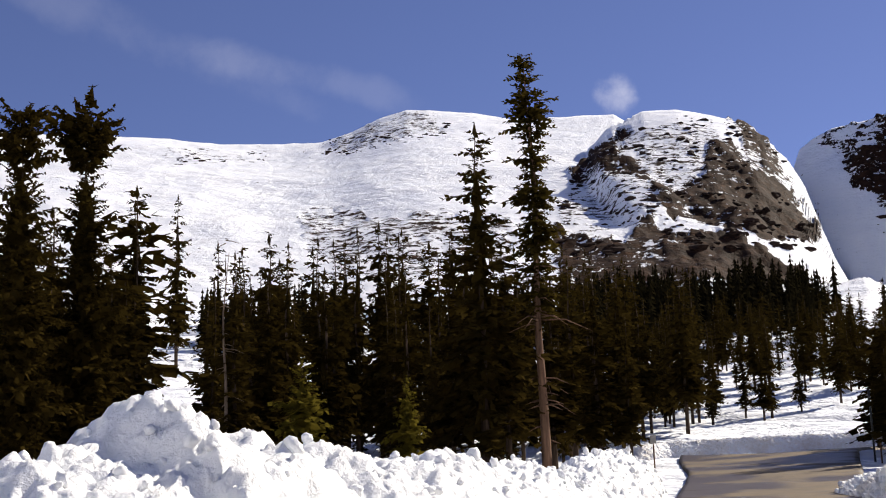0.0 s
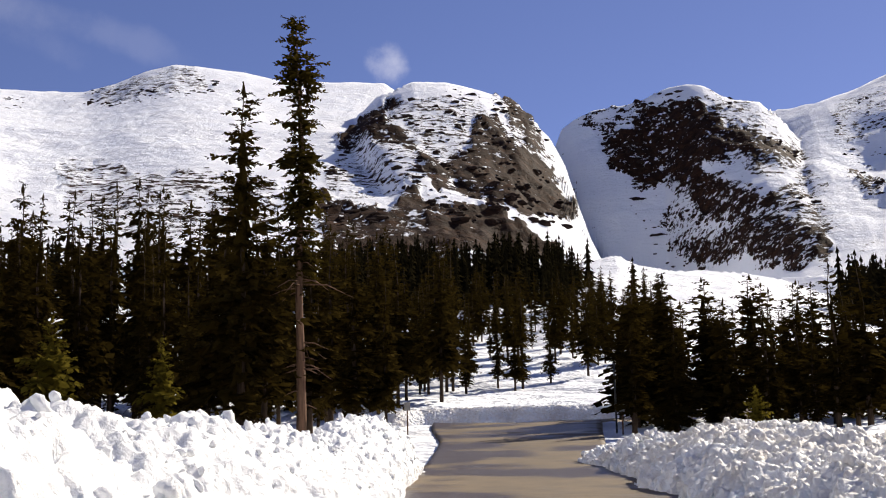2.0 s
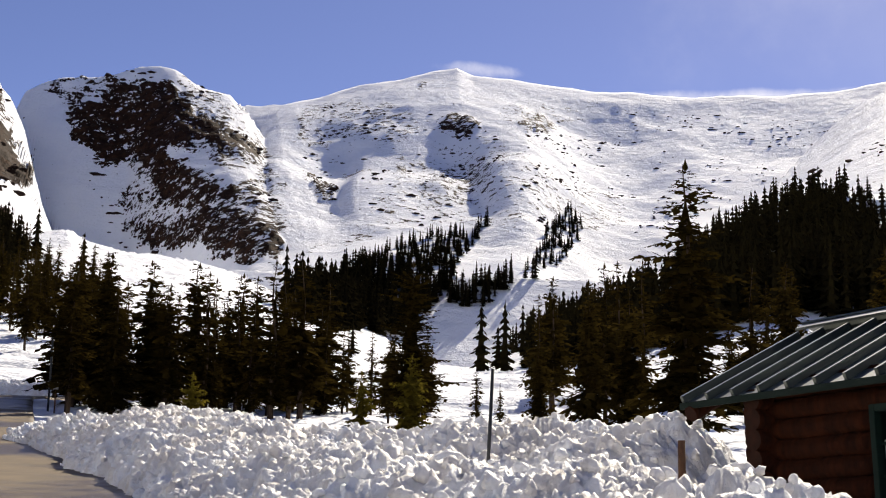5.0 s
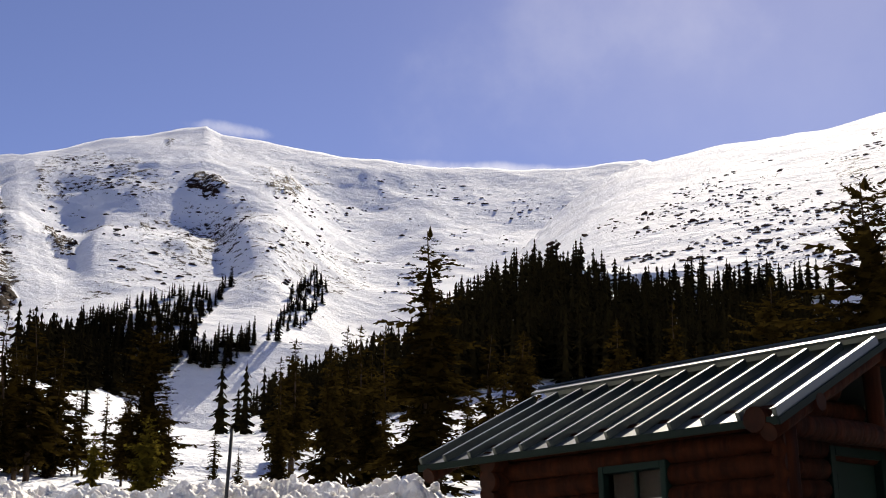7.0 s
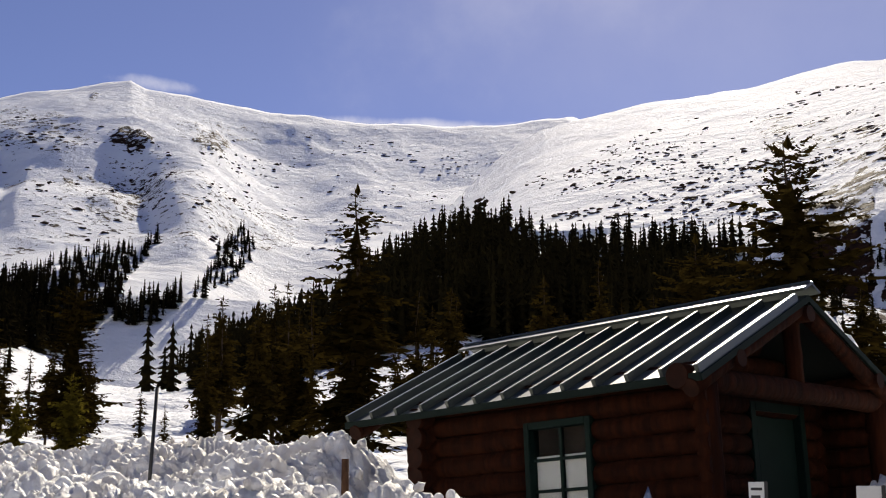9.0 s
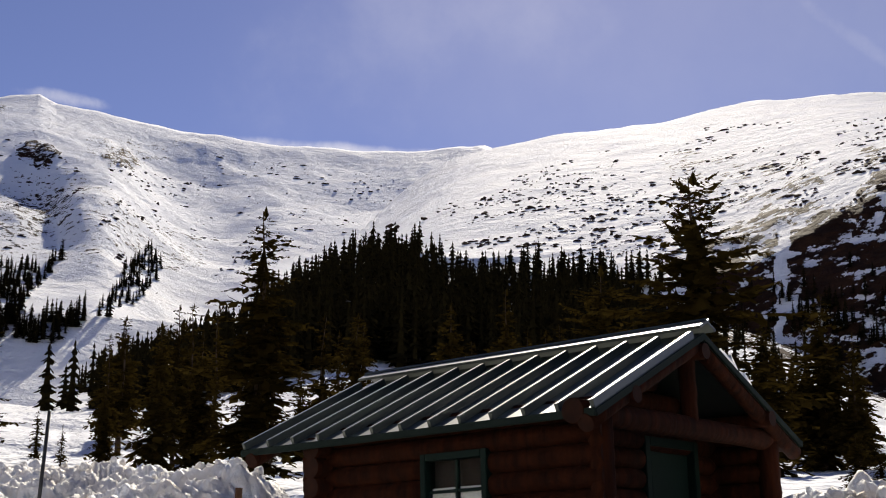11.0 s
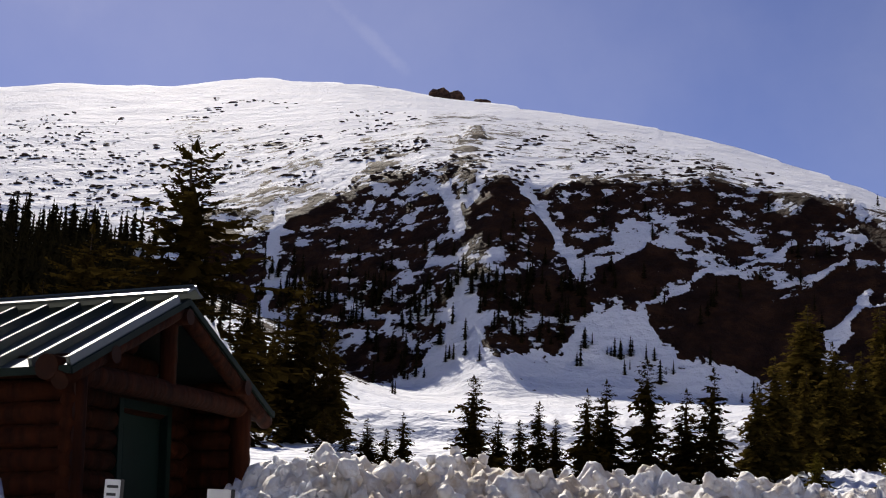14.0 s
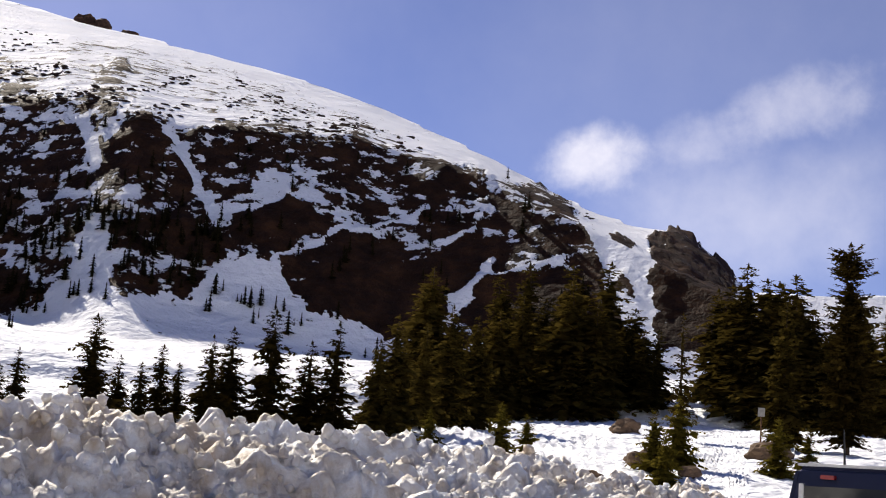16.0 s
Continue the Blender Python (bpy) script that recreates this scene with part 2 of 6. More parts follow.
RED_BARK = bark_material("reddish_spruce_bark", (0.05, 0.028, 0.018), (0.20, 0.115, 0.072))
DEADWOOD = bark_material("weathered_deadwood", (0.10, 0.07, 0.05), (0.26, 0.19, 0.14))
ROAD = road_material()
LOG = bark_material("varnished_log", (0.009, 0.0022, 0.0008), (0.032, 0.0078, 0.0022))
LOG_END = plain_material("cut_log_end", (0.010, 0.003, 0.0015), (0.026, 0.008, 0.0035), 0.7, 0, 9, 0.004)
GREEN_METAL = plain_material("green_metal_roof", (0.020, 0.031, 0.027), (0.030, 0.043, 0.038), 0.38, 0.45, 1.2, 0.0)
GREEN_METAL.node_tree.nodes["Principled BSDF"].inputs["Coat Weight"].default_value = 1.0
GREEN_METAL.node_tree.nodes["Principled BSDF"].inputs["Coat Roughness"].default_value = 0.42
GREEN_TRIM = plain_material("dark_green_trim", (0.004, 0.010, 0.008), (0.007, 0.014, 0.011), 0.6, 0, 2, 0)
GREEN_PAINT = plain_material("green_paint", (0.002, 0.009, 0.007), (0.0035, 0.013, 0.010), 0.6, 0, 3, 0.002)
CRAG = plain_material("dark_brown_crag", (0.010, 0.006, 0.006), (0.045, 0.025, 0.016), 0.8, 0, 0.4, 0.3)

# ---------- the ground: one sheet from the lot to the horizon ----------
def lattice(ix, iy, seed):
    h = (ix * 374761393 + iy * 668265263 + seed * 1442695041) & 0x7FFFFFFF
    h = ((h ^ (h >> 13)) * 1274126177) & 0x7FFFFFFF
    return ((h ^ (h >> 16)) & 0xFFFF) / 65535.0


def value_noise(x, y, seed):
    ix, iy = np.floor(x).astype(np.int64), np.floor(y).astype(np.int64)
    fx, fy = x - ix, y - iy
    fx, fy = fx * fx * (3 - 2 * fx), fy * fy * (3 - 2 * fy)
    a, b = lattice(ix, iy, seed), lattice(ix + 1, iy, seed)
    c, d = lattice(ix, iy + 1, seed), lattice(ix + 1, iy + 1, seed)
    return (a + (b - a) * fx) * (1 - fy) + (c + (d - c) * fx) * fy - 0.5


def fbm(x, y, seed, octaves=4, gain=0.5):
    t, a = 0.0, 1.0
    for i in range(octaves):
        t = t + a * value_noise(x * 2 ** i, y * 2 ** i, seed + i)
        a *= gain
    return t


def ridged(x, y, seed, octaves=4):
    t, a = 0.0, 1.0
    for i in range(octaves):
        t = t + a * (1 - 4 * np.abs(value_noise(x * 2 ** i, y * 2 ** i, seed + i)))
        a *= 0.5
    return t * 0.5


def tan_d(e):
    return np.tan(np.radians(e))


def lot(az, r):
    """The slope on which the lot, the road and the near woods lie."""
    a = np.abs((az - 42 + 180) % 360 - 180)
    s = 0.085 - 0.115 * np.clip((a - 75) / 60, 0, 1)
    return s * (np.sqrt(r * r + 36) - 6)


# Each ridge: bearings and heights (degrees) of its crest, crest distance, foot distance and height, profile power.
LONG_RIDGE = ((-40, -25, -18.8, -14.2, -11.8, -8.9, -6.9, -5.2, -3.9, -2.7, -1.4, -0.4, 1.6, 3.1, 5.8, 7.8, 12, 18, 26),
              (16.0, 17.2, 17.4, 17.5, 17.5, 17.3, 17.2, 17.4, 17.8, 18.3, 18.7, 18.7, 18.5, 18.2, 18.1, 18.1, 16, 8, -3))
DOME = ((3, 5.0, 5.6, 6.5, 7.5, 8.95, 10.4, 11.9, 12.9, 13.7, 14.2, 14.9, 15.5, 16.0, 16.4, 17.5, 22),
        (9, 13.2, 15.3, 16.8, 17.7, 18.2, 18.15, 17.8, 17.45, 17.0, 16.5, 15.8, 14.6, 12.8, 11.2, 8, -3))
DARK_PEAK = ((12, 14.6, 15.6, 16.0, 16.9, 18.9, 20.1, 20.9, 21.6, 22.8, 24.0, 24.7, 25.7, 26.4, 27.0, 29, 34),
             (13, 15.2, 16.0, 16.3, 16.6, 16.8, 17.3, 17.4, 17.3, 16.7, 16.3, 15.7, 14.2, 12.0, 10.3, 8, -3))
HORN_RIDGE = ((18, 21, 23, 24.3, 25.3, 25.9, 27.5, 29.9, 31.3, 32.7, 33.8, 34.5, 36.7, 40.0, 42.2, 44.7, 47.7, 50.2, 53.1, 58, 70),
              (-2, 6, 13, 16.2, 16.15, 16.25, 16.6, 17.3, 17.6, 17.85, 18.0, 17.7, 17.4, 17.0, 16.8, 16.6, 16.6, 16.8, 17.0, 15, 2))
EAST_HILL = ((40, 46, 49, 51.2, 53.1, 55.1, 56.6, 58.3, 60.9, 62.5, 64.8, 68.4, 70.9, 72.5, 74.9, 77.7, 80.7, 83.2, 85.6, 88, 90.4, 92.5, 95.2, 96.7, 98.6, 99.8, 101.3, 102.6, 104, 112, 125),
             (6, 11, 14.3, 16.2, 16.9, 17.3, 17.6, 17.7, 17.9, 18.2, 18.5, 18.6, 18.4, 18.2, 18.0, 17.7, 17.1, 16.6, 16.0, 15.3, 14.5, 13.4, 12.3, 11.9, 11.8, 11.0, 9.8, 8.0, 6.0, 5.0, 4))
NEAR_HILL = ((-40, -20, 0, 12.8, 14.7, 17.6, 18.5, 20.0, 22.4, 24.3, 26.3, 28.4, 30.7, 33, 36, 50),
             (9, 10.0, 9.9, 10.3, 10.2, 10.6, 10.1, 9.8, 9.6, 9.2, 8.4, 7.7, 6.8, 5.6, 4.9, 4.5))
WOODED_SPUR = ((30, 33, 34.5, 37, 39.7, 42.5, 43.9, 45.1, 46.5, 48.0, 49.9, 51.9, 53.9, 57, 61, 65, 70),
               (4.5, 4.8, 5.3, 6.4, 7.7, 8.7, 10.1, 11.0, 11.9, 12.5, 12.5, 11.5, 11.2, 11.0, 10.6, 9.5, 6))


def ridge(az, r, crest, rc, r0, e0, power, back=0.45, blend=3.0, shift=0.0, wander=1.0, headwalls=()):
    t = np.clip((r - r0) / (rc - r0), 0, 1)
    for az0, az1, weight, t_in, t_out in headwalls:
        w = np.clip((az - az0) / 3.5, 0, 1) * np.clip((az1 - az) / 3.5, 0, 1)
        w = weight * w * w * (3 - 2 * w)
        t = t + w * (np.interp(t, t_in, t_out) - t)
    az = az + (1 - t) ** 1.5 * (shift + 3.0 * fbm(az * 0.3 + 7, t * 2.2 + rc / 100, 151, 2)) * wander
    sharp = np.interp(az, *crest)
    broad = sum(np.interp(az + d, *crest) for d in (-2.4, -1.6, -0.8, 0, 0.8, 1.6, 2.4)) / 7
    hc = rc * tan_d(broad + (sharp - broad) * t ** blend) + EYE
    h0 = r0 * tan_d(e0) + EYE
    h = h0 + (hc - h0) * t ** power
    return np.where(r > rc, hc - (r - rc) * back, np.where(r < r0, h0 - (r0 - r) * 0.6, h))


FOOT_AZ = (50, 60, 65.3, 69, 70.8, 72.1, 73.3, 74.8, 76, 77.4, 78.6, 80.2, 81.4, 82.9, 85.6, 90, 100, 104, 115)
FOOT_EL = (5.2, 5.0, 4.7, 5.0, 5.4, 6.1, 7.0, 8.1, 7.6, 7.0, 6.9, 7.1, 6.9, 6.4, 5.4, 5.0, 5.2, 4.6, 4.2)


def east_hill(az, r):
    """Gentle lit apron, steep cliffs, long snow slope to the crest."""
    ec = sum(np.interp(az + d, *EAST_HILL) for d in (-0.6, 0, 0.6)) / 3
    rc = np.interp(az, (50, 60, 70, 80, 90, 100, 110), (1700, 1480, 1230, 1020, 860, 760, 700))
    lip = np.interp(az, (50, 58, 64, 68, 72, 77, 84, 90, 96, 104), (10.0, 10.5, 11.5, 13.6, 15.0, 14.6, 14.9, 13.8, 11.2, 7.5))
    lip = np.minimum(lip, ec - 0.7)
    foot = sum(np.interp(az + d, FOOT_AZ, FOOT_EL) for d in (-0.6, -0.3, 0, 0.3, 0.6)) / 5 + 0.3 * fbm(az * 0.45, az * 0, 171, 2)
    rf = np.interp(az, (50, 70, 90, 110), (480, 430, 400, 380))
    rl = rf + (rf * (tan_d(lip) - tan_d(foot))) / (0.90 - tan_d(lip))
    h = np.where(r < rf, EYE + 110 * tan_d(np.minimum(4.6, foot - 0.3)) + (rf * tan_d(foot) - 110 * tan_d(np.minimum(4.6, foot - 0.3))) * np.clip((r - 110) / (rf - 110), 0, 1) ** 3.6,
                 np.where(r < rl, EYE + rf * tan_d(foot) + (rl * tan_d(lip) - rf * tan_d(foot)) * (r - rf) / np.maximum(rl - rf, 1),
                          EYE + rl * tan_d(lip) + (rc * tan_d(ec) - rl * tan_d(lip)) * np.clip((r - rl) / np.maximum(rc - rl, 1), 0, 1) ** 0.92))
    h = np.where(r > rc, EYE + rc * tan_d(ec) - (r - rc) * 0.3, h) - np.clip(110 - r, 0, 110) * 0.6
    gate = np.clip((az - 38) / 8, 0, 1) * np.clip((135 - az) / 20, 0, 1)
    return np.where(gate > 0, h * gate - 400 * (1 - gate), -1e3)


# Steep headwalls under the horn and the saddle: bearings, strength, and how far up the slope they begin and end.
HEADWALLS = ((25.0, 37.5, 0.45, (0, 0.59, 0.78, 1), (0, 0.41, 0.75, 1)),
             (36.4, 44.5, 0.40, (0, 0.82, 0.93, 1), (0, 0.73, 0.95, 1)),
             (42.0, 55.0, 0.15, (0, 0.85, 0.96, 1), (0, 0.79, 0.975, 1)))


def smooth_max(a, b, k):
    d = np.clip(0.5 + 0.5 * (a - b) / k, 0, 1)
    return b + (a - b) * d + k * d * (1 - d)


def bare_land(az, r):
    az = (az + 180) % 360 - 180
    h = lot(az, np.minimum(r, 900))
    h = smooth_max(h, ridge(az, r, NEAR_HILL, np.interp(az, (-30, 0, 20, 36), (330, 360, 420, 500)), 105, 4.3, 1.15, 0.12, 3.0, 0.0, 0.0), 2.0)
    h = smooth_max(h, ridge(az, r, WOODED_SPUR, 620, 170, 4.4, 1.0, 0.30, 3.0, 0.0, 0.0), 6.0)
    h = smooth_max(h, ridge(az, r, LONG_RIDGE, 2500, 800, 9.3, 1.0), 10.0)
    h = np.maximum(h, ridge(az, r, DOME, 1850, 900, 9.0, 0.95, 0.8, 0.8))
    h = np.maximum(h, ridge(az, r, DARK_PEAK, 2150, np.interp(az, (19.8, 23.5, 28), (1850, 1450, 1050)), 7.6, 0.85, 0.8, 0.8))
    h = np.maximum(h, ridge(az, r, HORN_RIDGE, 2600, 950, 6.0, 1.175 + 0.175 * np.sin(np.radians(np.clip((az - 37) * 15, -90, 90))), 0.45, 5.0, -3.0, 1.0, HEADWALLS))
    h = smooth_max(h, east_hill(az, r), np.where(r > 600, 24.0, 3.0))
    return h


def inside(az, el, corners):
    """Which of the points lie within the outline."""
    hit = np.zeros(np.shape(az), bool)
    xs, ys = zip(*corners)
    n = len(xs)
    for i in range(n):
        x0, y0, x1, y1 = xs[i], ys[i], xs[(i + 1) % n], ys[(i + 1) % n]
        if y0 == y1:
            continue
        hit ^= ((ys[i] > el) != (y1 > el)) & (az < (x1 - x0) * (el - y0) / (y1 - y0) + x0)
    return hit


# Rock outcrops: outline by bearing and height (degrees), and how much rock shows through the snow.
LONG_RIDGE_ROCK = (
    (0.44, ((-5.2, 17.1), (-3.4, 18.0), (-1.9, 18.4), (-0.2, 18.5), (0.6, 17.9), (-2.2, 17.4), (-4.4, 16.8))),
    (0.46, ((-6.2, 14.2), (-4.0, 14.6), (-2.0, 14.1), (0.2, 14.2), (2.9, 13.7), (2.8, 12.0), (-2.1, 11.0), (-6.0, 12.5))),
    (0.24, ((-12, 17.2), (-9, 17.1), (-8.5, 16.6), (-12, 16.5))),
)
DOME_ROCK = (
    (0.95, ((5.5, 15.3), (6.5, 16.3), (7.3, 16.9), (8.0, 17.4), (8.5, 17.2), (7.8, 16.4), (8.0, 15.6), (8.3, 15.2), (7.5, 14.9), (6.6, 15.1), (6.0, 15.2))),
    (0.9, ((7.7, 15.9), (8.9, 15.5), (9.6, 14.5), (10.4, 14.2), (10.5, 13.3), (10.2, 13.0), (9.6, 13.6), (9.1, 14.4), (8.2, 14.9))),
    (0.3, ((8.2, 17.3), (9.2, 17.2), (10.2, 17.0), (11.4, 16.9), (12.2, 16.6), (11.4, 15.9), (10.4, 16.1), (9.2, 16.6), (8.2, 16.8))),
    (0.92, ((11.6, 16.6), (12.7, 16.4), (12.9, 15.7), (13.6, 14.7), (15.1, 13.2), (16.0, 12.1), (14.3, 12.1), (13.3, 12.3), (12.6, 13.1), (11.3, 13.8), (10.9, 14.5), (11.4, 15.2))),
)
DOME_CLIFF = (
    (1.2, ((12.9, 14.4), (13.8, 15.2), (14.6, 14.4), (15.3, 13.5), (16.0, 12.8), (15.9, 12.1), (14.1, 12.1), (13.2, 12.3), (12.9, 13.3))),
    (0.85, ((10.2, 14.3), (10.9, 14.9), (11.9, 14.3), (12.6, 13.3), (12.9, 12.7), (12.4, 12.6), (11.5, 12.9), (10.5, 12.9))),
    (0.85, ((12.2, 17.7), (12.9, 17.4), (13.9, 16.8), (14.7, 15.2), (15.4, 14.5), (14.9, 14.6), (13.8, 15.5), (12.9, 16.9))),
    (1.15, ((10.2, 12.2), (10.8, 12.7), (11.6, 12.6), (12.6, 12.2), (13.6, 11.7), (15.3, 10.8), (15.3, 10.4), (8.9, 10.4), (9.7, 11.8))),
)
DOME_FOOT_ROCK = (
    (0.85, ((4.8, 13.3), (6.3, 12.8), (7.7, 12.4), (8.9, 13.0), (9.9, 12.9), (10.2, 12.3), (9.7, 11.8), (8.9, 10.4), (4.8, 10.4))),
    (0.4, ((5.0, 14.8), (6.5, 15.0), (8.0, 14.6), (9.2, 14.0), (9.4, 13.3), (8.0, 12.7), (6.5, 12.9), (5.0, 13.5))),
)
PEAK_ROCK = (
    (0.9, ((17.2, 15.3), (18.6, 15.7), (18.9, 16.6), (19.7, 16.5), (21.1, 16.8), (22.1, 16.4), (22.6, 15.6), (23.8, 15.4), (24.8, 14.7), (25.5, 14.0), (24.6, 13.8), (23.6, 14.2), (22.7, 14.4), (21.7, 14.2), (21.5, 13.8), (20.1, 13.4), (19.0, 13.3), (18.0, 13.7), (17.3, 14.2))),
    (0.52, ((16.0, 16.2), (17.4, 16.6), (19.0, 16.8), (18.8, 16.0), (17.9, 15.8), (17.0, 15.3), (16.6, 15.9))),
    (0.92, ((20.4, 13.6), (21.5, 13.8), (22.7, 13.2), (24.4, 12.6), (24.0, 12.2), (22.8, 12.1), (21.9, 12.2), (21.1, 12.7))),
    (0.55, ((19.3, 12.0), (20.2, 12.5), (21.1, 12.3), (21.6, 12.1), (20.2, 11.7))),
)
PEAK_FOOT_ROCK = (
    (0.82, ((20.3, 10.5), (21.2, 11.2), (22.4, 11.6), (24.0, 11.9), (25.2, 11.8), (25.7, 11.2), (26.4, 11.1), (26.5, 10.3), (26.0, 10.0), (24.8, 9.6), (23.9, 9.7), (22.9, 10.1), (21.7, 9.9), (20.8, 10.1))),
    (0.32, ((22.1, 16.5), (23.8, 15.9), (25.3, 14.7), (26.4, 12.8), (26.9, 11.2), (26.2, 11.2), (25.2, 12.1), (24.0, 12.7), (24.4, 13.7), (25.4, 13.9), (23.3, 15.7))),
    (0.4, ((21.3, 17.3), (22.1, 17.1), (23.3, 16.6), (24.3, 15.9), (24.8, 15.5), (23.8, 15.7), (22.6, 16.2))),
)
HORN_ROCK = (
    (0.34, ((26.7, 15.6), (27.7, 16.3), (29.2, 16.4), (30.9, 16.5), (32.1, 15.9), (32.4, 15.3), (31.7, 14.7), (29.7, 14.6), (28.7, 14.7), (27.8, 14.4), (26.8, 14.5))),
    (0.66, ((27.3, 13.8), (27.8, 13.1), (28.6, 12.7), (28.8, 12.2), (28.1, 12.0), (27.4, 12.9))),
    (0.48, ((28.8, 13.7), (30.2, 13.6), (30.2, 13.2), (29.0, 13.2))),
    (0.55, ((30.9, 14.3), (31.7, 14.0), (32.1, 13.4), (31.6, 13.4))),
    (0.72, ((33.0, 15.6), (33.9, 15.9), (34.6, 15.3), (34.8, 14.8), (33.7, 14.9), (33.3, 15.2))),
    (0.44, ((32.2, 12.9), (33.7, 14.0), (34.7, 14.0), (35.5, 13.3), (35.4, 12.5), (33.7, 12.1), (32.2, 12.1))),
    (0.62, ((36.6, 15.6), (37.4, 16.0), (38.1, 15.4), (37.4, 15.0), (36.7, 15.1))),
    (0.62, ((31.9, 17.2), (32.6, 17.4), (32.7, 17.0), (32.1, 16.9))),
)
SADDLE_ROCK = (
    (0.24, ((32.7, 14.8), (36.1, 14.3), (38.6, 13.1), (41.0, 12.6), (41.0, 11.0), (36.2, 10.9), (31.3, 11.3), (27.9, 10.3), (27.5, 9.7), (27.0, 10.0), (29.8, 11.5))),
    (0.2, ((35.6, 16.7), (39.8, 16.6), (40.0, 15.9), (38.1, 15.2), (35.9, 15.5))),
)
EAST_LEFT_CLIFF = (
    (0.68, ((65.7, 12.3), (66.9, 12.8), (68.3, 13.5), (69.3, 14.6), (70.7, 15.3), (72.0, 14.4), (72.6, 13.9), (73.0, 12.8), (73.3, 11.6), (73.1, 10.5), (72.8, 9.9), (73.0, 8.3), (71.8, 8.0), (71.6, 6.2), (70.2, 6.5), (69.0, 6.9), (68.7, 8.1), (69.1, 8.8), (68.6, 9.5), (67.6, 10.2), (66.6, 10.6), (66.0, 11.5))),
    (0.66, ((63.5, 13.7), (64.5, 13.0), (65.5, 11.8), (65.8, 10.8), (65.4, 9.5), (64.8, 8.6), (63.9, 7.5), (62.2, 8.4), (62.1, 12.2))),
    (0.72, ((65.9, 9.8), (66.9, 9.2), (67.7, 7.8), (68.1, 5.7), (66.9, 5.2), (65.9, 6.5), (65.1, 7.6), (65.7, 9.1))),
)
EAST_MIDDLE_CLIFF = (
    (0.72, ((73.3, 12.7), (74.0, 13.6), (74.7, 14.6), (75.7, 14.8), (76.2, 14.2), (77.0, 13.2), (77.7, 12.2), (78.5, 11.1), (79.5, 10.1), (79.2, 9.2), (79.0, 8.5), (78.1, 7.6), (77.3, 7.7), (76.6, 8.6), (75.4, 8.5), (74.7, 9.1), (74.5, 10.5), (73.4, 10.6))),
    (0.95, ((73.8, 13.1), (74.7, 14.4), (75.9, 14.5), (77.0, 13.1), (77.8, 12.0), (78.2, 11.1), (76.5, 11.3), (75.3, 11.9), (74.0, 12.7))),
    (0.95, ((76.5, 10.6), (79.2, 10.4), (79.3, 9.3), (78.0, 8.7), (76.6, 9.1))),
    (0.7, ((73.1, 16.5), (73.9, 16.9), (74.5, 16.6), (74.4, 15.9), (73.8, 15.6), (73.2, 15.9))),
    (0.5, ((65.9, 15.2), (67.2, 15.4), (67.5, 14.8), (66.3, 14.4))),
)
EAST_RIGHT_CLIFF = (
    (0.95, ((77.4, 13.8), (77.6, 14.5), (78.9, 14.8), (79.6, 14.6), (79.9, 13.9), (80.3, 13.0), (79.9, 12.1), (79.3, 12.6), (78.5, 13.2))),
    (1.05, ((79.3, 11.0), (80.2, 11.5), (81.6, 12.0), (82.6, 11.8), (83.6, 11.1), (82.7, 10.5), (81.8, 9.8), (80.8, 9.9), (79.6, 10.2))),
    (1.15, ((81.6, 9.6), (82.7, 9.9), (84.1, 10.8), (85.3, 11.0), (86.6, 10.6), (88.0, 10.4), (89.7, 11.5), (90.4, 11.3), (91.5, 10.3), (90.8, 10.0), (89.8, 9.2), (88.9, 8.5), (88.8, 7.5), (87.8, 7.1), (86.9, 6.5), (85.9, 7.0), (84.7, 7.4), (83.2, 7.5), (82.2, 8.2), (81.7, 8.8))),
)
EAST_BROW = (
    (0.74, ((82.3, 14.4), (83.8, 14.7), (84.7, 15.1), (86.2, 14.5), (87.8, 14.2), (89.5, 14.1), (90.8, 13.4), (92.2, 13.7), (93.8, 12.8), (94.8, 11.9), (95.1, 11.0), (93.9, 10.6), (92.9, 10.6), (91.5, 10.3), (90.4, 11.2), (89.7, 11.9), (87.9, 12.0), (86.5, 11.6), (85.0, 11.4), (84.1, 11.2), (83.2, 12.3), (82.5, 13.4))),
    (1.15, ((91.0, 9.7), (92.2, 9.8), (93.9, 10.5), (95.1, 10.7), (95.6, 9.6), (96.4, 8.2), (96.5, 5.4), (91.3, 5.0), (90.5, 6.7), (89.7, 7.9), (90.1, 9.0))),
    (0.8, ((95.5, 11.5), (96.2, 11.7), (96.9, 11.2), (96.3, 10.9))),
    (0.85, ((96.0, 9.7), (96.8, 10.1), (96.8, 9.0), (96.1, 9.3))),
)
EAST_TOWER = (
    (1.2, ((97.6, 11.4), (98.4, 11.9), (99.8, 11.0), (101.0, 10.1), (101.8, 7.1), (97.9, 6.9), (97.5, 9.7))),
    (0.55, ((80.0, 13.4), (80.2, 14.6), (81.3, 14.6), (81.4, 13.8), (81.3, 12.6), (80.3, 12.1))),
    (0.34, ((81.2, 15.7), (82.6, 16.3), (85.7, 15.6), (88.7, 14.2), (87.8, 14.1), (84.7, 14.9), (82.3, 14.6), (81.3, 14.5))),
    (-0.45, ((89.0, 12.8), (90.3, 13.0), (90.9, 12.1), (89.4, 12.0))),
)
EAST_SPECKLE = (
    (0.3, ((61.1, 16.5), (64.2, 16.3), (69.2, 16.2), (72.1, 17.6), (78.1, 17.2), (84.2, 16.1), (86.3, 15.3), (86.3, 14.7), (83.0, 14.7), (79.6, 14.7), (75.7, 15.3), (72.2, 14.9), (69.2, 15.3), (65.8, 14.1), (64.4, 14.0), (61.0, 14.4))),
)
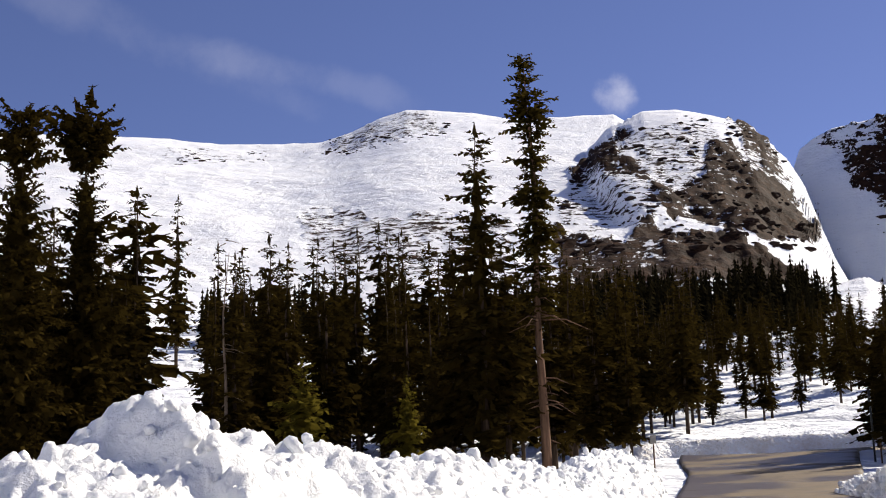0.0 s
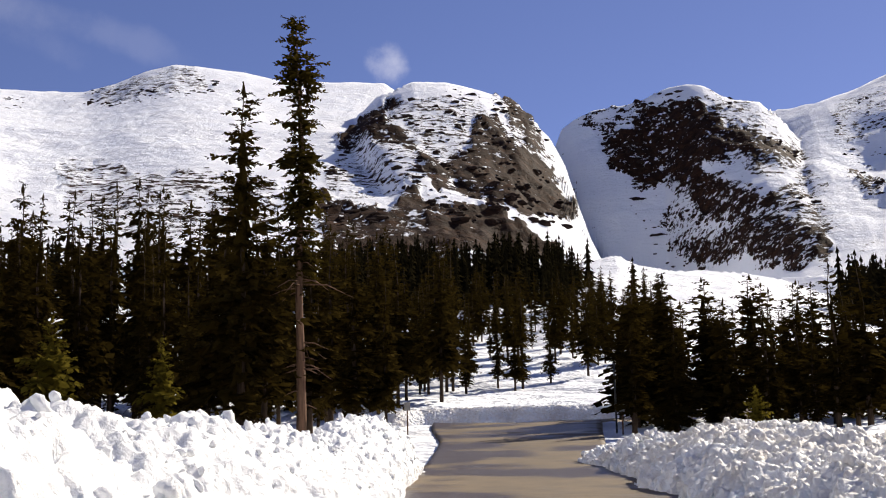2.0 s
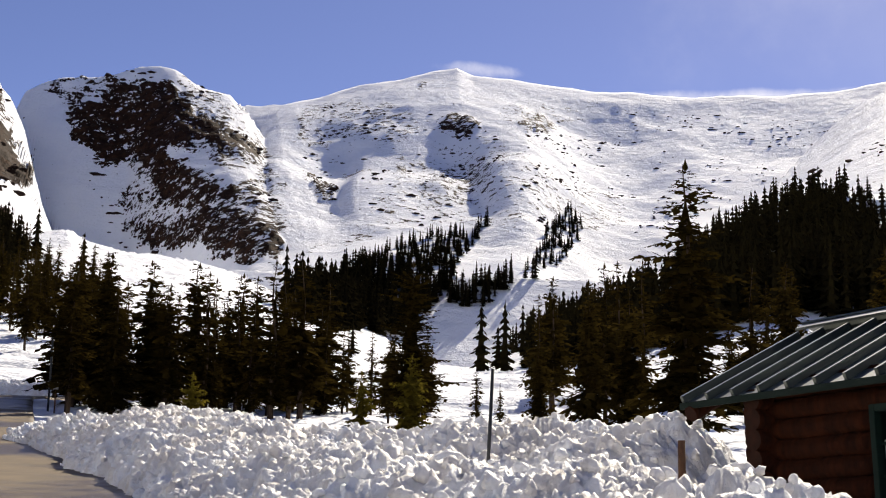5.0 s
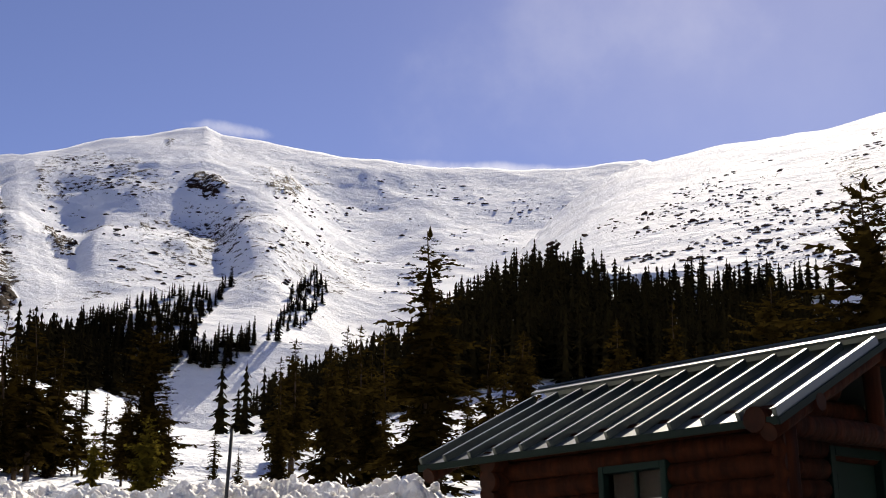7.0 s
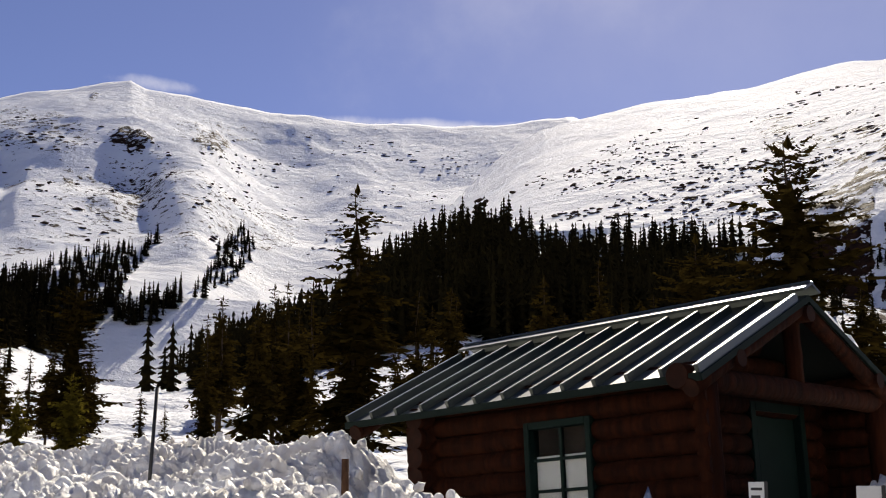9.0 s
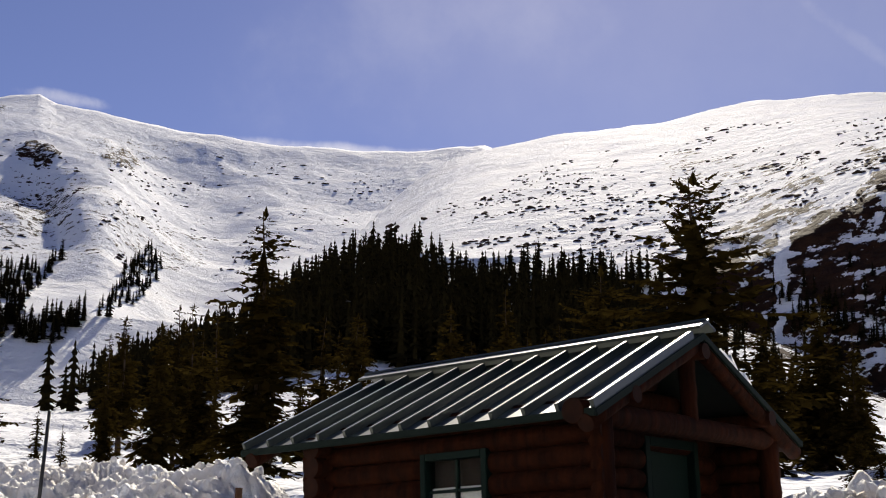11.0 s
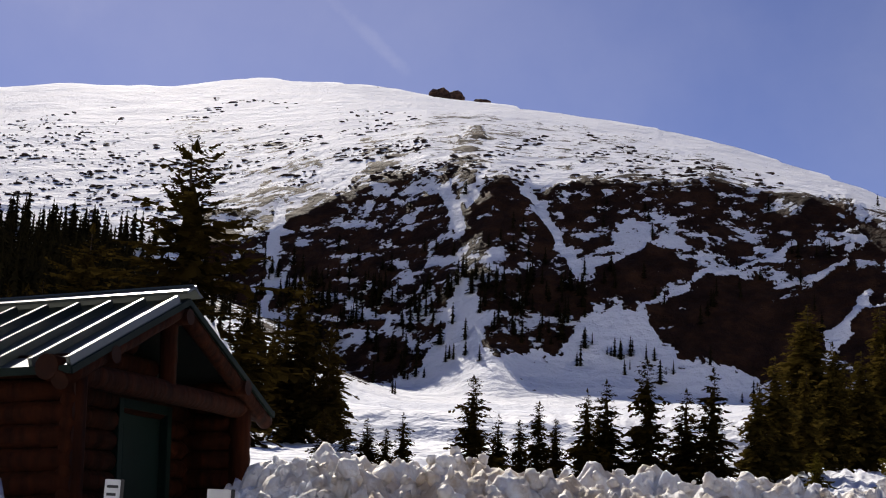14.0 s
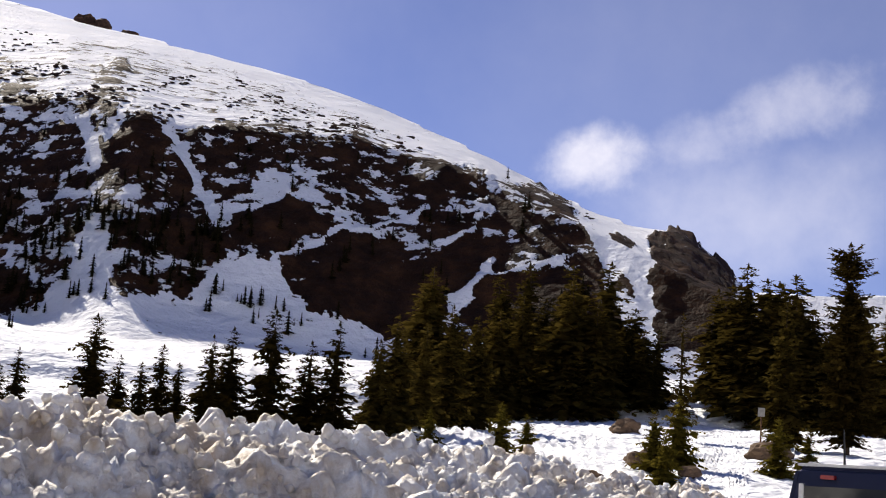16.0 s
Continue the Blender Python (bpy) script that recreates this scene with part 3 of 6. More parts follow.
# Snow-filled gullies and ledges that cross the rock: width (degrees) and course.
SNOW_BANDS = (
    (0.26, ((10.2, 13.2), (11.4, 12.9), (12.4, 12.5), (13.3, 12.0), (14.3, 11.5), (15.0, 11.2))),
    (0.43, ((21.5, 13.9), (22.7, 13.7), (23.9, 13.3), (25.1, 13.2))),
    (0.48, ((76.0, 14.8), (77.2, 13.4), (78.2, 11.8), (79.0, 10.7))),
    (0.57, ((65.8, 13.1), (65.6, 11.7), (65.6, 10.3))),
    (0.81, ((73.1, 14.0), (73.6, 12.8))),
    (0.19, ((81.5, 9.6), (83.0, 10.1), (83.9, 10.9))),
    (0.26, ((79.0, 11.1), (80.4, 11.6), (81.5, 12.1))),
    (0.19, ((84.1, 11.0), (85.3, 11.2), (87.0, 11.7), (87.9, 12.2))),
    (0.17, ((87.0, 10.4), (88.5, 10.9), (90.0, 11.6))),
    (0.48, ((90.7, 10.2), (89.9, 9.0), (89.1, 7.9), (88.6, 6.6))),
    (0.17, ((90.8, 9.6), (92.2, 10.0), (93.8, 10.6))),
    (0.36, ((96.8, 11.0), (97.3, 9.2), (97.5, 7.6))),
    (0.36, ((94.4, 12.4), (95.3, 11.0), (95.9, 9.6))),
    (0.38, ((65.7, 10.0), (65.3, 8.6))),
    (0.38, ((74.7, 15.3), (74.0, 13.6))),
)
# The speckle is set higher on the east faces, partly painting their shade.
MOTTLED_SHADED_FACES = (
    (0.59, ((69.3, 16.6), (71.8, 14.9), (74.0, 15.9), (77.2, 14.4), (81.2, 15.3), (86.2, 14.7), (91.2, 13.8), (94.8, 12.2), (96.4, 8.2), (96.5, 6.1), (86.9, 6.6), (84.4, 7.3), (81.6, 9.2), (79.3, 9.8), (77.3, 7.5), (75.0, 7.4), (74.4, 10.5), (73.0, 10.5), (72.9, 7.7), (70.7, 6.0))),
    (0.59, ((63.5, 13.4), (65.1, 14.0), (68.3, 14.2), (70.7, 15.5), (72.7, 14.7), (73.4, 10.4), (73.0, 8.0), (71.6, 6.1), (67.9, 5.4), (64.9, 7.6))),
    (0.44, ((17.2, 15.5), (22.1, 16.5), (25.6, 14.2), (26.4, 11.2), (26.5, 10.2), (25.1, 9.6), (20.3, 10.4), (19.3, 12.0), (20.1, 13.2), (17.3, 14.1))),
    (0.42, ((5.5, 15.4), (8.0, 17.5), (11.7, 17.2), (14.6, 14.9), (16.0, 12.3), (10.4, 12.9), (8.0, 14.0))),
)
OUTCROPS = (LONG_RIDGE_ROCK + MOTTLED_SHADED_FACES + DOME_ROCK + DOME_CLIFF + DOME_FOOT_ROCK + PEAK_ROCK + PEAK_FOOT_ROCK + HORN_ROCK + SADDLE_ROCK
            + EAST_SPECKLE + EAST_LEFT_CLIFF + EAST_MIDDLE_CLIFF + EAST_RIGHT_CLIFF + EAST_BROW + EAST_TOWER)


def band_depth(az, el, width, course):
    """How deep in a band of snow each point lies: 1 on its course, 0 beyond its width."""
    best = np.full(np.shape(az), 9.0)
    for (a0, e0), (a1, e1) in zip(course, course[1:]):
        da, de = a1 - a0, e1 - e0
        t = np.clip(((az - a0) * da + (el - e0) * de) / (da * da + de * de), 0, 1)
        best = np.minimum(best, np.hypot(az - a0 - t * da, el - e0 - t * de))
    return np.clip(2.0 - 2.0 * best / (width * 0.5), 0, 1)


def rock_amount(az, el, x, y):
    wa = az + 0.50 * fbm(az * 1.5, el * 2.0, 11, 4, 0.6)
    we = el + 0.40 * fbm(az * 1.6, el * 2.2, 21, 4, 0.6)
    total = np.zeros(np.shape(az))
    for da, de in ((-0.1, -0.05), (0.1, 0.05), (-0.04, 0.1), (0.04, -0.1)):
        rock = np.full(np.shape(az), -0.16)
        for amount, corners in OUTCROPS:
            xs, ys = zip(*corners)
            near = np.flatnonzero((np.abs(wa + da - (min(xs) + max(xs)) / 2) <= (max(xs) - min(xs)) / 2)
                                  & (np.abs(we + de - (min(ys) + max(ys)) / 2) <= (max(ys) - min(ys)) / 2))
            q = near[inside(wa[near] + da, we[near] + de, corners)]
            if amount < 0:
                rock[q] += amount
            else:
                rock[q] = np.maximum(rock[q], amount)
        total = total + rock
    rock = total / 4
    sa, se = az + 0.4 * (wa - az), el + 0.4 * (we - el)
    for width, course in SNOW_BANDS:
        xs, ys = zip(*course)
        near = np.flatnonzero((sa > min(xs) - width) & (sa < max(xs) + width) & (se > min(ys) - width) & (se < max(ys) + width))
        rock[near] -= 0.9 * band_depth(sa[near], se[near], width, course)
    return rock


# Buttresses: steep on the side away from the sun, so that they shade the gully beside them.
# Rows: heights, bearings of the brink, steep side's width, far side's width (degrees), rise in metres.
BUTTRESSES = (
    ((12.6, 13.6, 15.0, 16.4), (8.4, 7.9, 7.0, 7.2), 0.7, 3.0, 18),
    ((11.5, 12.5, 14.0, 15.5, 16.6), (36.4, 36.0, 35.2, 34.2, 33.8), 1.6, 5.0, 25),
    ((11.0, 12.5, 14.0, 15.5), (29.4, 29.6, 30.0, 29.4), 0.9, 3.0, 12),
)


def buttress(az, el):
    rise = 0.0
    for heights_, brink, steep, far_side, top in BUTTRESSES:
        c = np.interp(el, heights_, brink) + 0.35 * fbm(el * 1.4, az * 0.25, 181, 3)
        d = az - c
        shape = np.where(d < 0, np.clip(1 + d / steep, 0, 1), np.clip(1 - d / far_side, 0, 1))
        fade = np.clip((el - heights_[0]) / 1.0, 0, 1) * np.clip((heights_[-1] - el) / 1.6, 0, 1)
        rise = rise + top * shape * shape * (3 - 2 * shape) * fade
    return rise


def land(az, r):
    """Height of the ground at a bearing and distance, and how rocky it is."""
    x, y = r * np.sin(np.radians(az)), r * np.cos(np.radians(az))
    h = bare_land(az, r)
    el = np.degrees(np.arctan2(h - EYE, r))
    rock = np.full(np.shape(r), -0.3)
    high = np.flatnonzero(r > 380)
    if len(high):
        rock[high] = rock_amount((az[high] + 180) % 360 - 180, el[high], x[high], y[high])
    far = np.clip((r - 350) / 500, 0, 1)
    far2 = np.clip((r - 700) / 800, 0, 1)
    h = h + far * 1.8 * fbm(x / 38, y / 38, 41, 3) + (2.0 * far + 5.0 * far2) * fbm(x / 150, y / 150, 31, 4)
    # gullies and ribs down the faces
    wx, wy = x + 60 * fbm(x / 260, y / 260, 51, 2), y + 60 * fbm(x / 260, y / 260, 53, 2)
    h = h + (3.0 * far + 15.0 * far2) * ridged(wx / 330, wy / 330, 61, 4) * np.clip((el - 5) / 6, 0, 1) * np.clip((19.5 - el) / 5, 0.3, 1)
    h = h + np.where(r > 800, buttress((az + 180) % 360 - 180, el), 0.0)
    crag = np.clip((rock - 0.25) * 1.3, 0, 1) * np.clip((r - 380) / 120, 0, 1)
    h = h + crag * np.clip(r / 1400, 0.35, 1.2) * (15 * ridged(x / 75, y / 75, 71, 4) + 7 * ridged(x / 22, y / 22, 81, 3) - 4)
    near = np.clip((r - 30) / 60, 0, 1) * (1 - far)
    # the road's bed is smooth
    off_road = np.clip((np.abs(x - np.interp(y, (0, 18, 29, 36, 54, 73, 88, 97), (1.5, 4.6, 6.6, 8.4, 12.4, 17.0, 23.0, 32.0))) - 4.5) / 3.0 + np.clip((y - 97) / 3, 0, 1), 0, 1)
    h = h + near * (0.9 * fbm(x / 22, y / 22, 91, 3)) + np.clip((r - 12) / 20, 0, 1) * (1 - far) * (0.03 + 0.32 * off_road) * fbm(x / 3.0, y / 3.0, 95, 4, 0.6)
    return h, rock


def place(az, r):
    """A point on the ground at a bearing (degrees) and distance (metres)."""
    h, _ = land(np.array([float(az)]), np.array([float(r)]))
    return Vector((r * math.sin(radians(az)), r * math.cos(radians(az)), float(h[0])))


def build_ground():
    azs = np.concatenate([np.arange(-27, 116, 0.095), np.arange(116, 333, 2.5)])
    fine_r = np.concatenate([np.geomspace(0.3, 100, 160), np.geomspace(101, 3300, 1500)])
    rows_n = 330
    R = np.zeros((len(azs), rows_n))
    for i, a in enumerate(azs):
        h = bare_land(np.full(fine_r.shape, a), fine_r)
        e = np.maximum.accumulate(np.degrees(np.arctan2(h - EYE, fine_r)))
        w = np.abs(np.diff(e, prepend=e[0])) * np.where(fine_r > 60, 1.0, 0.02)
        w = np.clip(w, 0, 0.2) + np.diff(np.log(fine_r), prepend=np.log(0.29)) * 0.9
        c = np.cumsum(w)
        R[i] = np.interp(np.linspace(c[0], c[-1], rows_n), c, fine_r)
    k = 9
    ker = np.ones(k) / k
    n_fine = int(np.sum(azs < 116))
    for j in range(rows_n):
        pad = np.pad(R[:n_fine, j], k // 2, mode="edge")
        R[:n_fine, j] = np.convolve(pad, ker, "valid")
    R = np.concatenate([R, np.full((len(azs), 1), 4700.0)], axis=1)
    A = np.repeat(azs[:, None], rows_n + 1, 1)
    H, rock = land(A.ravel(), R.ravel())
    H = H.reshape(A.shape)
    H[:, -1] = np.minimum(H[:, -1], 40)
    X, Y = R * np.sin(np.radians(A)), R * np.cos(np.radians(A))
    na, nr = A.shape
    co = np.stack([X, Y, H], -1).reshape(-1, 3)
    co = np.concatenate([co, [[0, 0, float(H[:, 0].mean())]]])
    idx = np.arange(na * nr).reshape(na, nr)
    nxt = np.roll(idx, -1, 0)
    quads = np.stack([idx[:, :-1], idx[:, 1:], nxt[:, 1:], nxt[:, :-1]], -1).reshape(-1, 4)[:, ::-1]
    tris = np.stack([np.full(na, na * nr), nxt[:, 0], idx[:, 0]], -1)[:, ::-1]
    me = bpy.data.meshes.new("ground")
    me.vertices.add(len(co))
    me.vertices.foreach_set("co", co.ravel())
    loops = np.concatenate([quads.ravel(), tris.ravel()])
    starts = np.concatenate([np.arange(len(quads)) * 4, len(quads) * 4 + np.arange(len(tris)) * 3])
    me.loops.add(len(loops))
    me.loops.foreach_set("vertex_index", loops)
    me.polygons.add(len(starts))
    me.polygons.foreach_set("loop_start", starts)
    me.update(calc_edges=True)
    me.validate()
    me.polygons.foreach_set("use_smooth", np.ones(len(me.polygons), bool))
    at = me.attributes.new("rock", "FLOAT", "POINT")
    at.data.foreach_set("value", np.concatenate([rock, [-0.3]]).astype(np.float32))
    me.materials.append(MOUNTAIN)
    return tagged(new("ground", me), "deep snow over the lot, slopes and rocky mountains", "ground", kind="structure")


build_ground()
SIGHT_R = np.geomspace(60, 2600, 700)
SIGHT_AZ = np.arange(-28, 118, 0.15)
SIGHT_EL = np.degrees(np.arctan2(bare_land(*np.meshgrid(SIGHT_AZ, SIGHT_R, indexing="ij")) - EYE, SIGHT_R[None, :]))


def on_slope(az, el):
    """Distance at which the slope first rises to that height at that bearing."""
    e = SIGHT_EL[int(round((az + 28) / 0.15))]
    k = int(np.argmax(e >= el))
    return float(SIGHT_R[k]) if e[k] >= el else None

# ---------- trees ----------
def mesh_from(name, co, faces, materials, mat_index=None, smooth=False):
    me = bpy.data.meshes.new(name)
    me.from_pydata([tuple(c) for c in co], [], [tuple(f) for f in faces])
    for m in materials:
        me.materials.append(m)
    if mat_index is not None:
        me.polygons.foreach_set("material_index", mat_index)
    if smooth:
        me.polygons.foreach_set("use_smooth", [True] * len(me.polygons))
    return me


def part(name, me, parent, label="", matrix=None):
    if isinstance(me, bmesh.types.BMesh):
        data = bpy.data.meshes.new(name)
        me.to_mesh(data)
        me.free()
        me = data
    ob = new(name, me)
    ob.parent = parent
    if matrix is not None:
        ob.matrix_local = matrix
    if label:
        ob["label"] = label
    return ob


def tube(path, radii, sides=8):
    """A tapered tube along a path: corners and faces."""
    co, faces = [], []
    for i, (p, rad) in enumerate(zip(path, radii)):
        a = path[min(i + 1, len(path) - 1)] - path[max(i - 1, 0)]
        a.normalize()
        u = a.cross(Vector((0.3, 0.9, 0.1))).normalized()
        v = a.cross(u)
        for k in range(sides):
            th = 2 * math.pi * k / sides
            co.append(p + (u * math.cos(th) + v * math.sin(th)) * rad)
    for i in range(len(path) - 1):
        for k in range(sides):
            k2 = (k + 1) % sides
            faces.append((i * sides + k, i * sides + k2, (i + 1) * sides + k2, (i + 1) * sides + k))
    faces.append(tuple(range(sides))[::-1])
    faces.append(tuple((len(path) - 1) * sides + k for k in range(sides)))
    return co, faces


def bough(co, faces, root, out, length, droop, rng, twigs, fat):
    """One bough: flat sprays of needles left and right of its axis, drooping."""
    side = Vector((-out.y, out.x, 0))
    for k in range(twigs):
        s = 0.12 + 0.88 * (k + rng.random() * 0.6) / twigs
        p = root + out * (length * s) + Vector((0, 0, -droop * length * s * s))
        for sg in (-1, 1):
            ln = length * fat * (1.12 - 0.75 * s) * rng.uniform(0.6, 1.25)
            d = (out * rng.uniform(0.45, 1.0) + side * sg * rng.uniform(0.5, 1.1) + Vector((0, 0, rng.uniform(-1.1, 0.3)))).normalized()
            w = d.cross(Vector((rng.uniform(-.5, .5), rng.uniform(-.5, .5), 1))).normalized() * ln * rng.uniform(0.28, 0.46)
            n = len(co)
            co += [p - d * ln * 0.15, p + d * ln * 0.5 + w, p + d * ln, p + d * ln * 0.45 - w]
            faces.append((n, n + 1, n + 2, n + 3))
    tip = root + out * length + Vector((0, 0, -droop * length))
    n = len(co)
    w = side * length * 0.09
    b = root + out * length * 0.55 + Vector((0, 0, -droop * length * 0.3))
    co += [b - w, tip, b + w]
    faces.append((n, n + 1, n + 2))


def conifer(seed, height, radius, bare=0.06, layers=26, per=6, twigs=6, droop=0.3, power=0.85, gaps=0.12, fat=0.34,
            lean=0.0, needles=None, trunk_r=None, ragged=0.35, dead_sticks=0, trunk_mat=None, heart=0.42, profile=None, kind="spruce"):
    """A conifer: an Empty at its base with a trunk and a crown of boughs."""
    rng = random.Random(seed)
    tree = new(kind)

    def reach(f):
        if profile:
            return float(np.interp(f, *profile))
        q = (1 - f) ** power
        return q * (0.65 + f * 2.9) if f < 0.12 else q

    tr = trunk_r or height * 0.012 + 0.02
    path = [Vector((math.sin(i * 1.3 + seed) * 0.012 * height * i / 8 + lean * height * i / 8, math.cos(i * 1.1 + seed) * 0.008 * height * i / 8,
                    -0.6 + (height * 0.985 + 0.6) * i / 8)) for i in range(9)]
    co, faces = tube(path, [tr * (1 - 0.94 * i / 8) for i in range(9)], 8)
    for _ in range(dead_sticks):
        z = rng.uniform(0.08, max(bare + 0.15, 0.3)) * height
        a = rng.uniform(0, 6.283)
        ln = rng.choice((0.25, 0.4, 0.5, 0.8, 1.2)) * rng.uniform(0.6, 1.1)
        c = Vector((lean * z, 0, z))
        o = Vector((math.cos(a), math.sin(a), 0))
        c2, f2 = tube([c, c + o * ln * 0.5 + Vector((0, 0, -0.05)), c + o * ln + Vector((0, 0, -0.3 * ln))], [0.022, 0.015, 0.004], 4)
        n = len(co)
        co += c2
        faces += [tuple(i + n for i in f) for f in f2]
    part("trunk", mesh_from("trunk", co, faces, [trunk_mat or BARK], smooth=True), tree)
    co, faces = [], []
    for i in range(layers):
        f = i / (layers - 1)
        z = height * (bare + (0.985 - bare) * f)
        prof = reach(f)
        base_len = radius * prof + 0.10 * radius
        ring = rng.uniform(1 - ragged, 1 + ragged * 0.6)
        c = Vector((lean * z, 0, z)) + Vector((path[min(8, int(8 * f))].x - lean * height * int(8 * f) / 8, 0, 0)) * 0.6
        count = max(3, int(per * (0.55 + 0.45 * prof) + 0.5))
        for k in range(count):
            if rng.random() < gaps:
                continue
            a = 6.283 * (k + rng.random() * 0.8) / count + i * 2.4
            ln = base_len * ring * rng.uniform(0.65, 1.2)
            up = 0.55 * f - 0.12 + rng.uniform(-0.12, 0.12)
            out = Vector((math.cos(a), math.sin(a), up)).normalized()
            bough(co, faces, c + Vector((0, 0, rng.uniform(-0.5, 0.5) * height / layers)), out, ln, droop * rng.uniform(0.6, 1.3), rng,
                  max(2, int(twigs * (0.5 + 0.5 * prof) + 0.5)), fat)
    # dense heart of the crown
    tiers = 16
    for i in range(tiers):
        f = 0.82 * i / tiers
        prof = reach(f)
        z0 = height * (bare + (0.97 - bare) * f)
        z1 = min(z0 + height * (0.97 - bare) * 1.7 / tiers, height * 0.97)
        n = len(co)
        co.append(Vector((lean * z1, 0, z1)))
        for j in range(9):
            a = 6.283 * (j + rng.random() * 0.8) / 9 + i
            q = radius * prof * heart * rng.uniform(0.35, 1.15)
            co.append(Vector((lean * z0 + math.cos(a) * q, math.sin(a) * q, z0 + rng.uniform(-0.03, 0.015) * height)))
        for j in range(9):
            if rng.random() > gaps * 1.3:
                faces.append((n, n + 1 + j, n + 1 + (j + 1) % 9))
    n = len(co)
    zt = height * 1.0
    for k in range(5):
        a = k * 1.257
        co += [Vector((lean * height, 0, zt * 0.95)), Vector((lean * height + math.cos(a) * 0.05 * radius, math.sin(a) * 0.05 * radius, zt * 0.965)), Vector((lean * height, 0, zt * 1.0))]
        faces.append((n + 3 * k, n + 3 * k + 1, n + 3 * k + 2))
    part("crown", mesh_from("crown", co, faces, [needles or NEEDLES]), tree)
    return tree


def put_tree(proto, az, r, top=None, height=None, proto_height=1.0, wide=1.0, turn=None):
    """A copy of a tree at a bearing and distance; top: how high its tip stands over the horizon, in degrees."""
    p = place(az, r)
    p.z -= 0.1
    if top is not None:
        height = r * math.tan(radians(top)) + EYE - p.z
    s = height / proto_height
    a = random.uniform(0, 360) if turn is None else turn
    ob = copy_thing(proto, Matrix.Translation(p) @ pose(0, 0, 0, 0, 0, a))
    ob.scale = (s * wide, s * wide, s)
    return ob


def drop_proto(ob):
    for o in (*ob.children_recursive, ob):
        bpy.data.objects.remove(o)


random.seed(5)
# Every prototype is 10 m high.
SLIM = [conifer(100 + i, 10, 1.12 + 0.14 * (i % 3), bare=0.10 + 0.04 * (i % 3), layers=34, per=7, twigs=5, droop=0.34, power=0.5, gaps=0.24, fat=0.48, ragged=0.6, heart=0.22, dead_sticks=6) for i in range(6)]
FULL = [conifer(200 + i, 10, 1.9 + 0.25 * (i % 2), bare=0.04, layers=36, per=9, twigs=7, droop=0.36, power=0.68, gaps=0.18, fat=0.44, ragged=0.55, heart=0.28, kind="fir") for i in range(4)]
GROVE = [conifer(250 + i, 10, 1.75 + 0.2 * (i % 2), bare=0.07, layers=36, per=8, twigs=7, droop=0.42, power=0.62, gaps=0.12, fat=0.50, ragged=0.45, needles=OLIVE, kind="fir") for i in range(3)]
OPEN = [conifer(300 + i, 10, 1.45, bare=0.08, layers=44, per=8, twigs=11, droop=0.24, power=0.56, gaps=0.17, ragged=0.55, fat=0.30, heart=0.32) for i in range(3)]
PINE = [conifer(400 + i, 10, 2.2, bare=0.10, layers=40, per=10, twigs=16, droop=0.04, power=0.6, gaps=0.14, ragged=0.6, fat=0.20, heart=0.34, kind="pine") for i in range(2)]
CLUMP = [conifer(450 + i, 10, 1.5, bare=0.05, layers=54, per=10, twigs=13, droop=0.04, gaps=0.12, ragged=0.5, fat=0.26, heart=0.42, profile=((0, 0.1, 0.45, 0.62, 0.74, 0.82, 0.855, 0.885, 0.93, 0.97, 1), (0.6, 1.0, 0.95, 0.8, 0.62, 0.45, 0.34, 0.85, 1.0, 0.9, 0.5)), kind="pine") for i in range(2)]
BUSHY = [conifer(500 + i, 10, 4.0, bare=0.01, layers=20, per=9, twigs=8, droop=0.12, power=0.7, gaps=0.08, needles=YOUNG, fat=0.40, kind="young_fir") for i in range(2)]
TALL = conifer(601, 10, 0.50, bare=0.34, layers=64, per=8, twigs=8, droop=0.24, gaps=0.30, ragged=0.55, trunk_r=0.125, dead_sticks=40, lean=0.004, fat=0.34, heart=0.14, needles=OLIVE, trunk_mat=RED_BARK, profile=((0, 0.06, 0.2, 0.5, 0.8, 0.92, 1), (0.4, 0.75, 1.0, 1.15, 1.0, 0.85, 0.62)))
SNAG = conifer(701, 10, 0.10, bare=0.9, layers=3, per=3, twigs=2, dead_sticks=30, trunk_r=0.11, trunk_mat=DEADWOOD, kind="dead_tree")


def label_tree(ob, label, group=""):
    return tagged(ob, label, "tree", group)


DARK = "dark green spruce with drooping boughs standing in snow"
